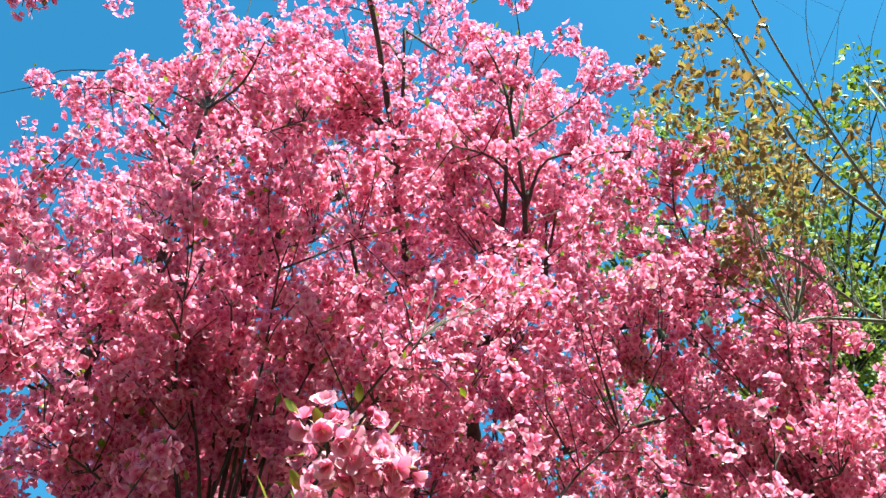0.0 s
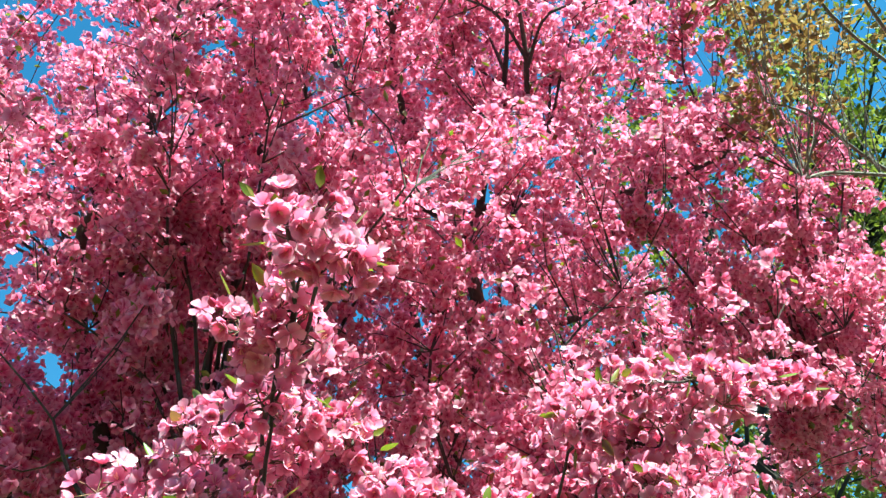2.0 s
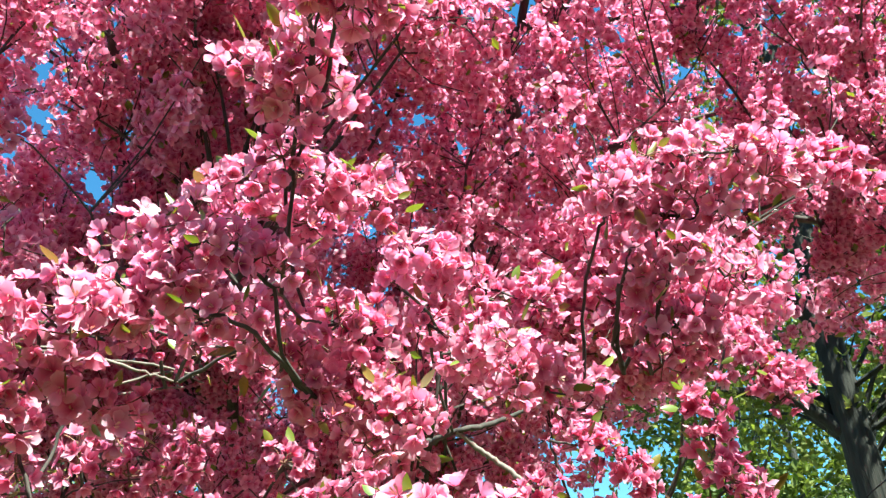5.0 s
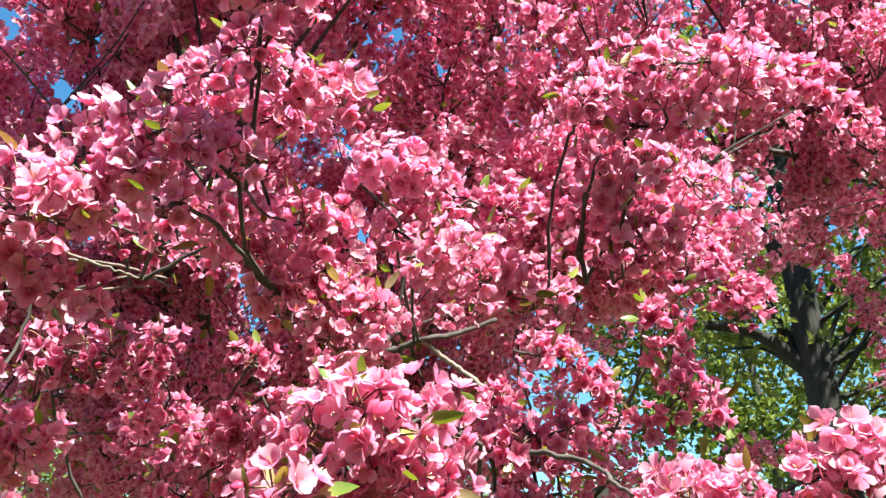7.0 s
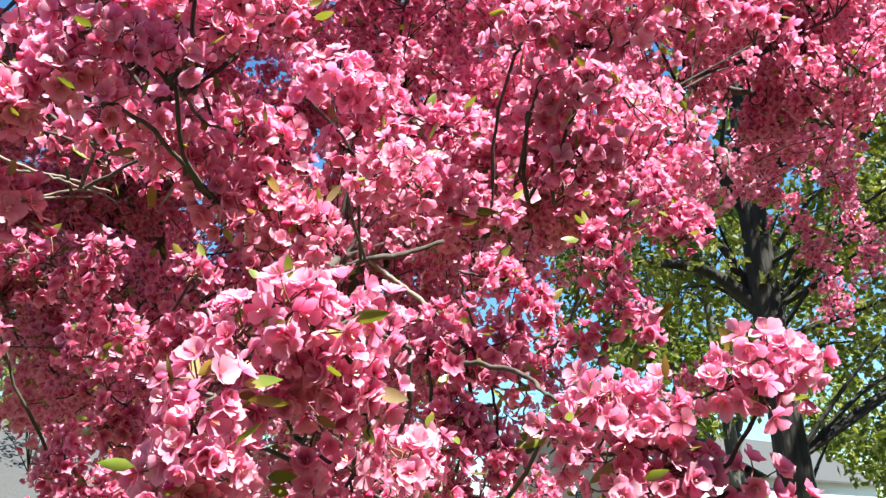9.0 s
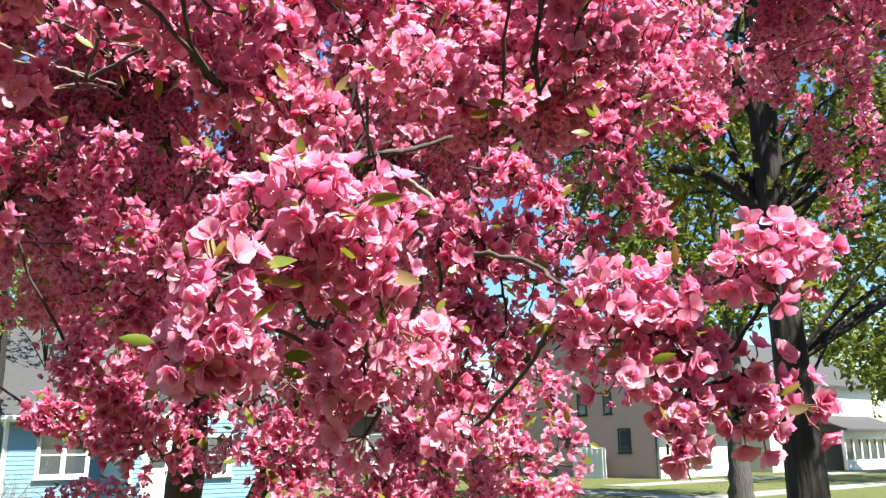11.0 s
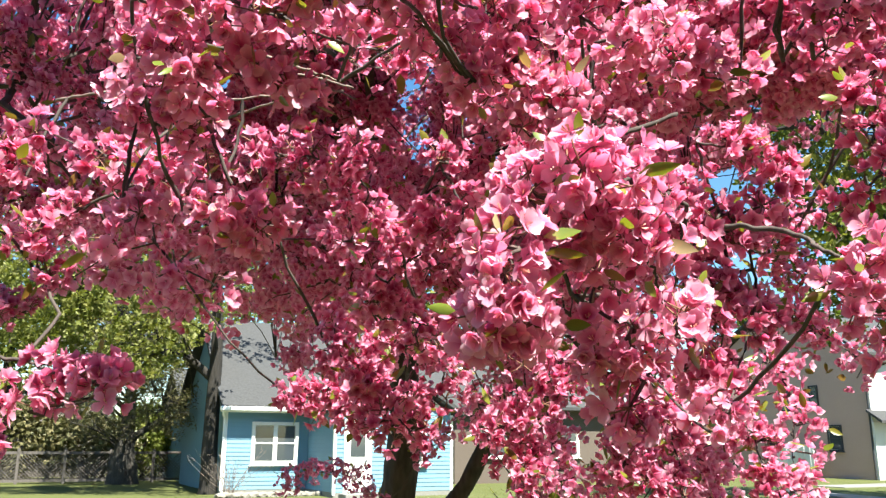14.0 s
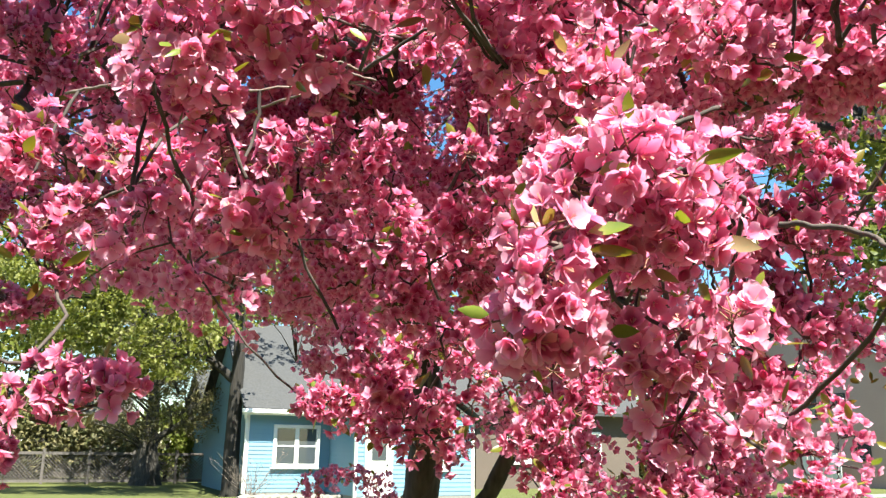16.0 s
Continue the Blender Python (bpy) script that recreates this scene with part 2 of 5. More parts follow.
def tube(heap, line, r0, r1, sides=6, slot=0, rough=0.0):
    """A tapered limb along a line; rough: knobs, as a share of the radius."""
    line = np.asarray(line, float)
    k = len(line)
    way = np.gradient(line, axis=0)
    turns = frames_for(way, np.zeros(k))
    r = np.linspace(r0, r1, k)
    a = np.linspace(0, 2 * np.pi, sides, endpoint=False)
    ring = np.stack([np.cos(a), np.sin(a), np.zeros(sides)], axis=1)
    rr = r[:, None] * (1 + rough * rng.normal(size=(k, sides)))
    v = line[:, None] + np.einsum("kij,sj->ksi", turns, ring) * rr[:, :, None]
    i, j = np.meshgrid(np.arange(k - 1), np.arange(sides), indexing="ij")
    p, q = i * sides + j, i * sides + (j + 1) % sides
    tris = np.concatenate([np.stack([p, q, q + sides], -1).reshape(-1, 3), np.stack([p, q + sides, p + sides], -1).reshape(-1, 3)])
    cap = np.array([[(k - 1) * sides, (k - 1) * sides + m, (k - 1) * sides + m + 1] for m in range(1, sides - 1)])
    heap.put(v.reshape(-1, 3), np.vstack([tris, cap]), slot)


def box(heap, lo, hi, slot=0, bevel=0.0):
    """A box from corner to corner, with worn edges."""
    lo, hi = np.minimum(lo, hi), np.maximum(lo, hi)
    bm = bmesh.new()
    bmesh.ops.create_cube(bm, size=1.0)
    for v in bm.verts:
        v.co = Vector([(lo[i] + hi[i]) / 2 + v.co[i] * (hi[i] - lo[i]) for i in range(3)])
    if bevel:
        bmesh.ops.bevel(bm, geom=list(bm.edges), offset=bevel, segments=1, affect="EDGES")
    bmesh.ops.triangulate(bm, faces=list(bm.faces))
    bm.verts.index_update()
    heap.put([v.co[:] for v in bm.verts], [[v.index for v in f.verts] for f in bm.faces], slot)
    bm.free()
    return heap


def prism(heap, ring, way, slot=0):
    """A flat outline pushed along a way."""
    ring, way = np.asarray(ring, float), np.asarray(way, float)
    k = len(ring)
    v = np.vstack([ring, ring + way])
    t = [(0, i + 1, i) for i in range(1, k - 1)] + [(k, k + i, k + i + 1) for i in range(1, k - 1)]
    for i in range(k):
        j = (i + 1) % k
        t += [(i, j, j + k), (i, j + k, i + k)]
    heap.put(v, t, slot)
    return heap


def part(name, heap, mat, parent, label=""):
    """One mesh under a thing, in the thing's own axes."""
    mats = mat if isinstance(mat, list) else [mat]
    ob = new(name, heap.data(name, mats) if isinstance(heap, Heap) else heap)
    ob.parent = parent
    if label:
        ob["label"] = label
    return ob

# ---- the street: axes s along it, n across it, away from the tree ----
STREET = 38.0
TO_STREET = pose(0, 0, 0, 0, 0, STREET)


def ground_z(n):
    return float(np.interp(n, [-3000, 5.5, 5.62, 11.4, 11.52, 14.4, 20, 3000], [0.1, 0.1, -0.06, -0.06, 0.11, 0.19, 0.29, 0.3]))


h = Heap()
ns = [-3000, -200, -20, 0, 3, 5.5, 5.62, 11.4, 11.52, 13, 14, 16, 18, 20, 24, 30, 60, 300, 3000]
ss = [-3000, -300, -60, -20, 0, 10, 20, 40, 80, 300, 3000]
v = [(s, n, ground_z(n)) for n in ns for s in ss]
w = len(ss)
t = [q for i in range(len(ns) - 1) for j in range(w - 1) for q in ((i * w + j, i * w + j + 1, i * w + w + j + 1), (i * w + j, i * w + w + j + 1, i * w + w + j))]
ground = h.put(v, t).out("ground", [GRASS])
ground.matrix_basis = TO_STREET
tagged(ground, "mown spring lawn with pale worn patches", "lawn", kind="structure")


def strip(name, lo, hi, mat, label, category):
    ob = box(Heap(), lo, hi, bevel=0.01).out(name, [mat])
    ob.matrix_basis = TO_STREET
    return tagged(ob, label, category, kind="structure")


strip("road", (-400, 5.78, -0.04), (400, 11.25, 0.0), ROAD, "sunlit worn grey asphalt street with leafy shadows", "road")
for n0 in (5.62, 11.25):
    strip("kerb", (-400, n0, -0.05), (400, n0 + 0.16, 0.12), CONCRETE, "pale concrete kerb along the street", "kerb")


def slabs(name, s0, s1, n0, n1, label, along=True, lift=0.03):
    """A path of separate concrete slabs."""
    path = thing(name, (0, 0, 0), label, "pavement", kind="structure")
    path.matrix_basis = TO_STREET
    size = 1.5
    k = int(((s1 - s0) if along else (n1 - n0)) / size)
    cell = None
    for i in range(k):
        a = (s0 + i * size, (n0 + n1) / 2) if along else ((s0 + s1) / 2, n0 + i * size)
        if cell is None:
            wide = (n1 - n0) if along else (s1 - s0)
            half = (size / 2 - 0.01, wide / 2, 0.06) if along else (wide / 2, size / 2 - 0.01, 0.06)
            cell = box(Heap(), [-q for q in half], half, bevel=0.01).data("slab", [CONCRETE])
        ob = new("slab", cell)
        ob.parent = path
        tilt = math.atan2(ground_z(a[1] + 0.5) - ground_z(a[1] - 0.5), 1.0)
        ob.matrix_basis = pose(a[0], a[1], ground_z(a[1]) - 0.06 + lift + rng.uniform(-0.004, 0.004), math.degrees(tilt), 0, 0)


slabs("sidewalk", -20, 70, 14.2, 15.4, "pale concrete pavement of square slabs")
slabs("front_walk", 7.7, 8.8, 16.1, 20.8, "concrete walk to the blue house's door", along=False)
slabs("house_walk", 21.2, 22.4, 16.1, 21.4, "concrete walk across the lawn", along=False)
slabs("driveway", 26, 60, 20.0, 21.4, "pale concrete driveway behind the lawn")

# ---- houses ----
def lot(name, s, n, z, label, category="house"):
    ob = thing(name, (0, 0, 0), label, category)
    ob.matrix_basis = TO_STREET @ pose(s, n, z)
    return ob


def board_course(parent, mesh, s0, s1, n, z):
    ob = new("siding_board", mesh)
    ob.parent = parent
    ob.matrix_basis = Matrix.LocRotScale((s0, n, z), None, (s1 - s0, 1, 1))


def board_mesh(name, mat, high):
    """A lapped board, one metre long, thicker at its lower edge, facing -y."""
    ring = [(0, 0, 0), (0, -0.022, 0.0), (0, -0.022, 0.012), (0, -0.006, high + 0.012), (0, 0, high + 0.012)]
    return prism(Heap(), ring, (1, 0, 0)).data(name, [mat])


def window(parent, s0, s1, n, z0, z1, sashes=1, mat=None, bars=True, wide=0.09):
    """A framed window that faces -y: frame, sill, panes and glazing bars."""
    mat = mat or TRIM
    w = part("window", box(Heap(), (s0 + wide, n - 0.02, z0 + wide), (s1 - wide, n + 0.02, z1 - wide)), CURTAIN, parent)
    f = Heap()
    for a, b in (((s0, z0), (s0 + wide, z1)), ((s1 - wide, z0), (s1, z1)), ((s0 + wide, z1 - wide), (s1 - wide, z1)), ((s0 + wide, z0), (s1 - wide, z0 + wide))):
        box(f, (a[0], n - 0.07, a[1]), (b[0], n + 0.0, b[1]), bevel=0.006)
    part("window_frame", f, mat, w)
    part("window_sill", box(Heap(), (s0 - 0.05, n - 0.12, z0 - 0.04), (s1 + 0.05, n, z0), bevel=0.006), mat, w)
    step = (s1 - s0 - 2 * wide) / sashes
    for i in range(sashes):
        a = s0 + wide + i * step
        for zz in ((z0 + wide, (z0 + z1) / 2), ((z0 + z1) / 2, z1 - wide)):
            part("pane", box(Heap(), (a + 0.03, n - 0.035, zz[0] + 0.02), (a + step - 0.03, n - 0.03, zz[1] - 0.02)), GLASS, w)
        if bars:
            g = box(Heap(), (a, n - 0.05, (z0 + z1) / 2 - 0.02), (a + step, n - 0.025, (z0 + z1) / 2 + 0.02))
            if i:
                box(g, (a - 0.06, n - 0.055, z0 + wide), (a + 0.06, n - 0.02, z1 - wide))
            part("sash_bar", g, mat, w)
    return w


def roof_slab(parent, s0, s1, n0, z0, n1, z1, thick=0.12, mat=None, name="roof"):
    ring = [(s0, n0, z0), (s0, n1, z1), (s0, n1, z1 + thick), (s0, n0, z0 + thick)]
    return part(name, prism(Heap(), ring, (s1 - s0, 0, 0)), mat or SHINGLE, parent)


blue = lot("blue_house", 0, 0, 0, "small pale blue clapboard house with white trim and grey shingle roof")
BLUE_BOARD = board_mesh("blue_board", SIDING, 0.115)
FN, WN = 24.1, 21.7
core = Heap()
box(core, (5.22, FN + 0.01, 0.2), (12.3, FN + 7.6, 2.75))
box(core, (7.62, WN + 0.01, 0.2), (11.08, FN + 0.3, 2.6))
part("wall", core, SIDING, blue)
for k in range(19):
    z = 0.42 + 0.115 * k
    for a, b in ([(5.2, 5.92), (7.3, 7.6)] if 1.05 < z < 2.3 else [(5.2, 7.6)]):
        board_course(blue, BLUE_BOARD, a, b, FN, z)
    for a, b in ([(7.6, 7.86), (8.66, 9.5), (10.3, 11.1)] if 1.1 < z < 2.2 else ([(7.6, 7.86), (8.66, 11.1)] if z < 2.35 else [(7.6, 11.1)])):
        board_course(blue, BLUE_BOARD, a, b, WN, z)
    ob = new("siding_board", BLUE_BOARD)
    ob.parent = blue
    ob.matrix_basis = Matrix.Translation((7.62, FN, z)) @ pose(0, 0, 0, 0, 0, -90) @ Matrix.Diagonal((FN - WN, 1, 1, 1))
part("corner_board", box(Heap(), (5.14, FN - 0.03, 0.35), (5.22, FN + 0.1, 2.66), bevel=0.005), TRIM, blue)
part("corner_board", box(Heap(), (11.08, WN - 0.03, 0.35), (11.17, WN + 0.1, 2.5), bevel=0.005), TRIM, blue)
part("corner_board", box(Heap(), (7.57, WN - 0.03, 0.35), (7.65, WN + 0.06, 2.5), bevel=0.005), TRIM, blue)
window(blue, 5.92, 7.3, FN, 1.1, 2.3, 2)
window(blue, 9.5, 10.3, WN, 1.1, 2.2, 1)
door = part("door", box(Heap(), (7.96, WN - 0.05, 0.42), (8.56, WN + 0.03, 2.2), bevel=0.008), TRIM, blue, "white front door")
fr = Heap()
for a, b in (((7.86, 0.4), (7.96, 2.35)), ((8.56, 0.4), (8.66, 2.35)), ((7.96, 2.22), (8.56, 2.35))):
    box(fr, (a[0], WN - 0.07, a[1]), (b[0], WN, b[1]), bevel=0.006)
part("door_frame", fr, TRIM, door)
part("pane", box(Heap(), (8.05, WN - 0.06, 1.35), (8.47, WN - 0.045, 2.0)), GLASS, door)
part("door_knob", box(Heap(), (8.47, WN - 0.1, 1.2), (8.52, WN - 0.05, 1.26), bevel=0.015), DARK_TRIM, door)
part("foundation", box(box(Heap(), (5.2, FN - 0.015, 0.05), (7.6, FN + 0.3, 0.42)), (7.6, WN - 0.015, 0.05), (11.1, FN - 0.02, 0.42)), CONCRETE, blue)
part("door_step", box(box(Heap(), (7.75, WN - 0.6, 0.1), (8.8, WN - 0.02, 0.4), bevel=0.015), (7.8, WN - 0.9, 0.1), (8.7, WN - 0.6, 0.26), bevel=0.015), CONCRETE, blue)
roof_slab(blue, 4.95, 12.55, FN - 0.42, 2.62, FN + 3.8, 5.6)
roof_slab(blue, 4.95, 12.55, FN + 8.0, 2.66, FN + 3.8, 5.6)
for s0, s1 in ((7.3, 9.35), (11.4, 9.35)):
    ring = [(s0, WN - 0.3, 2.48), (s1, WN - 0.3, 3.75), (s1, WN - 0.3, 3.87), (s0, WN - 0.3, 2.6)]
    part("roof", prism(Heap(), ring, (0, FN + 1.6 - WN, 0)), SHINGLE, blue)
part("gable", prism(Heap(), [(7.62, WN, 2.55), (11.08, WN, 2.55), (9.35, WN, 3.72)], (0, 0.08, 0)), TRIM, blue)
for s0 in (5.22, 12.18):
    prism(g := Heap(), [(s0, FN, 2.7), (s0, FN + 7.6, 2.7), (s0, FN + 3.8, 5.55)], (0.1, 0, 0))
    part("gable", g, SIDING, blue)
part("gutter", box(Heap(), (4.9, FN - 0.52, 2.58), (7.35, FN - 0.42, 2.70), bevel=0.02), TRIM, blue, "white eaves gutter")
part("fascia", box(Heap(), (4.93, FN - 0.42, 2.54), (7.4, FN - 0.39, 2.66)), TRIM, blue)
dp = Heap()
tube(dp, smooth_line([(5.0, FN - 0.46, 2.60), (5.04, FN - 0.3, 2.45), (5.12, FN - 0.07, 2.3), (5.12, FN - 0.07, 0.4)], 14), 0.04, 0.04, 6)
part("downpipe", dp, TRIM, blue, "white downpipe")

stones = thing("stone_edging", (0, 0, 0), "row of pale stones edging the flower bed", "edging")
stones.matrix_basis = TO_STREET
for k in range(26):
    bm = bmesh.new()
    bmesh.ops.create_icosphere(bm, subdivisions=2, radius=0.16)
    for q in bm.verts:
        q.co *= 1 + 0.35 * noise.noise(q.co * 9 + Vector((k, 0, 0)))
        q.co.z *= 0.6
    me = bpy.data.meshes.new("stone")
    bm.to_mesh(me)
    bm.free()
    me.materials.append(STONE)
    ob = new("stone", me)
    ob.parent = stones
    ob.matrix_basis = pose(4.9 + k * 0.135 * 1.0 if k < 24 else 8.2 + (k - 24) * 0.3, FN - 1.25 + 0.08 * math.sin(k * 2.1), ground_z(FN - 1.2) + 0.04, 0, 0, k * 77)

garage = lot("blue_garage", 0, 0, 0, "shaded blue clapboard garage behind the house", "garage")
part("wall", box(Heap(), (5.5, 33, 0.2), (10, 38, 3.0)), SIDING, garage)
roof_slab(garage, 5.2, 10.3, 32.7, 2.95, 35.5, 4.6)
roof_slab(garage, 5.2, 10.3, 38.3, 2.95, 35.5, 4.6)
for k in range(24):
    board_course(garage, BLUE_BOARD, 5.5, 10, 33, 0.3 + 0.115 * k)

brown = lot("brown_house", 0, 0, 0, "plain tan-brown house in shade beyond the walk")
part("wall", box(Heap(), (14.2, 27.5, 0.1), (21.5, 35, 3.1)), STUCCO_BROWN_SHADED, brown)
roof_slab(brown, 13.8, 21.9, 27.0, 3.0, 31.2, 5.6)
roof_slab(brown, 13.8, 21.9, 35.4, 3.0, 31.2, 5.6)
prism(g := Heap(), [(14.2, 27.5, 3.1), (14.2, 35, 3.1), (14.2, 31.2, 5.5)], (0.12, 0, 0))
part("gable", g, STUCCO_BROWN_SHADED, brown)
window(brown, 15.4, 16.5, 27.5, 1.2, 2.4, 1)
window(brown, 18.6, 19.7, 27.5, 1.2, 2.4, 1)

CS = 32.46
tan_house = lot("tan_house", 0, 0, 0, "two-storey stucco house, tan side and white front")
part("tan_wall", box(Heap(), (CS, 24.05, 0.1), (CS + 6.5, 33.5, 5.6)), STUCCO_TAN, tan_house)
part("front_wall", box(Heap(), (CS - 0.02, 23.9, 0.1), (CS + 5.6, 24.05, 2.7)), STUCCO_WHITE, tan_house)
part("upper_front", box(Heap(), (CS - 0.02, 23.95, 2.72), (CS + 6.5, 24.05, 5.6)), STUCCO_WHITE, tan_house)
part("porch_roof", prism(Heap(), [(CS - 0.3, 23.3, 2.62), (CS - 0.3, 24.0, 3.1), (CS - 0.3, 24.0, 3.22), (CS - 0.3, 23.3, 2.74)], (6.2, 0, 0)), SHINGLE, tan_house)
roof_slab(tan_house, CS - 0.4, CS + 6.9, 23.5, 5.5, 28.8, 8.4)
roof_slab(tan_house, CS - 0.4, CS + 6.9, 34.0, 5.5, 28.8, 8.4)
prism(g := Heap(), [(CS, 24.05, 5.58), (CS, 33.5, 5.58), (CS, 28.8, 8.3)], (0.15, 0, 0))
part("gable", g, STUCCO_TAN, tan_house)
window(tan_house, CS + 1.85, CS + 4.1, 23.9, 0.85, 2.15, 4, STUCCO_WHITE, wide=0.06)
window(tan_house, CS + 1.2, CS + 2.2, 23.95, 3.5, 4.8, 1, DARK_TRIM)
# openings of the tan side: a window turned to face -s
for n0, n1, z0, z1 in ((25.5, 26.25, 1.45, 2.6), (26.55, 27.05, 3.3, 4.4), (28.15, 28.75, 3.3, 4.4), (29.0, 29.7, 1.75, 2.45)):
    ob = window(tan_house, -n1, -n0, 0.0, z0, z1, 1, DARK_TRIM, wide=0.07)
    ob.matrix_basis = pose(CS, 0, 0, 0, 0, -90)
part("downpipe", box(Heap(), (CS - 0.08, 24.0, 0.3), (CS, 24.08, 5.5), bevel=0.02), DARK_TRIM, tan_house)
panel = lot("white_fence", 0, 0, 0, "white board fence panel beside the tan house", "fence")
for k in range(13):
    part("board", box(Heap(), (CS - 1.0 - 0.02 * (k % 2), 26.3 + k * 0.16, 0.25), (CS - 0.97, 26.45 + k * 0.16, 1.7 + 0.02 * (k % 3)), bevel=0.005), TRIM, panel)
part("rail", box(Heap(), (CS - 0.97, 26.3, 1.4), (CS - 0.93, 28.4, 1.5)), TRIM, panel)
part("rail", box(Heap(), (CS - 0.97, 26.3, 0.5), (CS - 0.93, 28.4, 0.6)), TRIM, panel)

far = lot("white_house", 0, 0, 0, "far white clapboard house with a glazed porch")
part("wall", box(Heap(), (43.0, 24.4, 0.1), (56.0, 33.0, 5.2)), STUCCO_WHITE, far)
part("porch_wall", box(Heap(), (47.8, 22.6, 0.1), (55.0, 22.8, 0.85)), STUCCO_WHITE, far)
part("porch_wall", box(Heap(), (47.8, 22.6, 2.0), (55.0, 22.8, 2.5)), STUCCO_WHITE, far)
for k in range(8):
    part("porch_post", box(Heap(), (47.8 + k, 22.62, 0.85), (47.95 + k, 22.78, 2.0)), STUCCO_WHITE, far)
for k in range(7):
    part("pane", box(Heap(), (47.95 + k, 22.68, 0.85), (48.8 + k, 22.72, 2.0)), GLASS, far)
roof_slab(far, 47.4, 55.4, 22.2, 2.45, 24.4, 3.3, mat=SHINGLE)
roof_slab(far, 42.6, 56.4, 24.0, 5.1, 28.7, 8.0)
roof_slab(far, 42.6, 56.4, 33.4, 5.1, 28.7, 8.0)
window(far, 44.2, 45.2, 24.4, 1.3, 2.9, 1, DARK_TRIM)
window(far, 44.2, 45.2, 24.4, 3.6, 4.8, 1, DARK_TRIM)

# ---- parked car far off, fence and shed on the other lawn ----
def sedan(place, turn, label, paint):
    car = thing("parked_car", place, label, "car", turn=turn)
    ring = [(-2.2, -0.85, 0.35), (-2.25, -0.85, 0.75), (-1.5, -0.85, 0.95), (-0.9, -0.8, 1.42), (0.55, -0.8, 1.42), (1.2, -0.85, 0.98), (2.15, -0.85, 0.85), (2.25, -0.85, 0.4)]
    part("body", prism(Heap(), ring, (0, 1.7, 0)), paint, car)
    for y in (-0.862, 0.852):
        glass = [(-1.3, y, 0.98), (-0.82, y, 1.36), (0.48, y, 1.36), (1.0, y, 0.98)]
        part("side_window", prism(Heap(), glass, (0, 0.01, 0)), GLASS, car)
    for x in (-1.35, 1.35):
        for y in (-0.88, 0.7):
            a = np.linspace(0, 2 * np.pi, 16, endpoint=False)
            tyre = prism(Heap(), np.stack([x + 0.32 * np.cos(a), np.full(16, y), 0.32 + 0.32 * np.sin(a)], 1), (0, 0.18, 0))
            wheel = part("wheel", tyre, RUBBER, car)
            part("rim", prism(Heap(), np.stack([x + 0.2 * np.cos(a), np.full(16, y - 0.012), 0.32 + 0.2 * np.sin(a)], 1), (0, 0.2, 0)), CONCRETE, wheel)
    return car


def street_place(s, n, lift=0.0):
    p = TO_STREET @ Vector((s, n, 0))
    return (p.x, p.y, ground_z(n) + lift)


sedan(street_place(53.0, 37.0), STREET + 85, "dark parked car beside the far white house", CAR_PAINT)
sedan(street_place(-5.6, 29.0), STREET + 10, "dark parked car in a shaded yard", CAR_PAINT)

fence = lot("lattice_fence", 0, 0, 0, "dark weathered lattice fence across the yard", "fence")
for k in range(7):
    s0 = -4.6 + k * 1.5
    part("post", box(Heap(), (s0, 33.0, 0.2), (s0 + 0.1, 33.1, 1.5), bevel=0.01), DARKWOOD, fence)
    part("rail", box(Heap(), (s0 + 0.1, 33.02, 1.3), (s0 + 1.5, 33.08, 1.4)), DARKWOOD, fence)
    part("rail", box(Heap(), (s0 + 0.1, 33.02, 0.35), (s0 + 1.5, 33.08, 0.45)), DARKWOOD, fence)
    lat = Heap()
    for j in range(12):
        a = s0 + 0.1 + j * 0.117
        for d in (-1, 1):
            b = min(max(a + d * 0.85, s0 + 0.1), s0 + 1.5)
            zz = 0.45 + abs(b - a)
            tube(lat, [(a, 33.05 + 0.012 * d, 0.45), (b, 33.05 + 0.012 * d, zz)], 0.016, 0.016, 4)
    part("lattice", lat, DARKWOOD, fence)
shed = lot("dark_shed", 0, 0, 0, "dark shaded outbuilding behind the fence", "shed")
part("wall", box(Heap(), (-9.5, 39.5, 0.2), (3.0, 44, 2.6)), DARKWOOD, shed)
roof_slab(shed, -9.8, 3.3, 39.1, 2.5, 41.8, 4.0, mat=DARKWOOD)
roof_slab(shed, -9.8, 3.3, 44.4, 2.5, 41.8, 4.0, mat=DARKWOOD)
for k in range(3):
    window(shed, -8.6 + k * 3.2, -7.4 + k * 3.2, 39.5, 1.0, 2.1, 2)

# ---- the house in whose front yard the crabapple stands, behind the walk ----
home = tagged(new("wall_south"), "plain dark brown two-storey house front behind the crabapple", "house", kind="structure")
home.matrix_basis = TO_STREET @ pose(0, 0, 0)
part("wall", box(Heap(), (-17, -13, 0.0), (13, -5.0, 6.4)), STUCCO_BROWN_SHADED, home)
roof_slab(home, -17.5, 13.5, -4.5, 6.3, -9.0, 9.6)
roof_slab(home, -17.5, 13.5, -13.5, 6.3, -9.0, 9.6)
part("wing_wall", box(Heap(), (-17, -4.98, 0.0), (-8.5, 3.6, 5.4)), STUCCO_BROWN_SHADED, home)
part("wing_roof", prism(Heap(), [(-17.5, -4.9, 5.3), (-8.0, -4.9, 5.3), (-12.75, -4.9, 8.0)], (0, 9.0, 0)), SHINGLE, home)

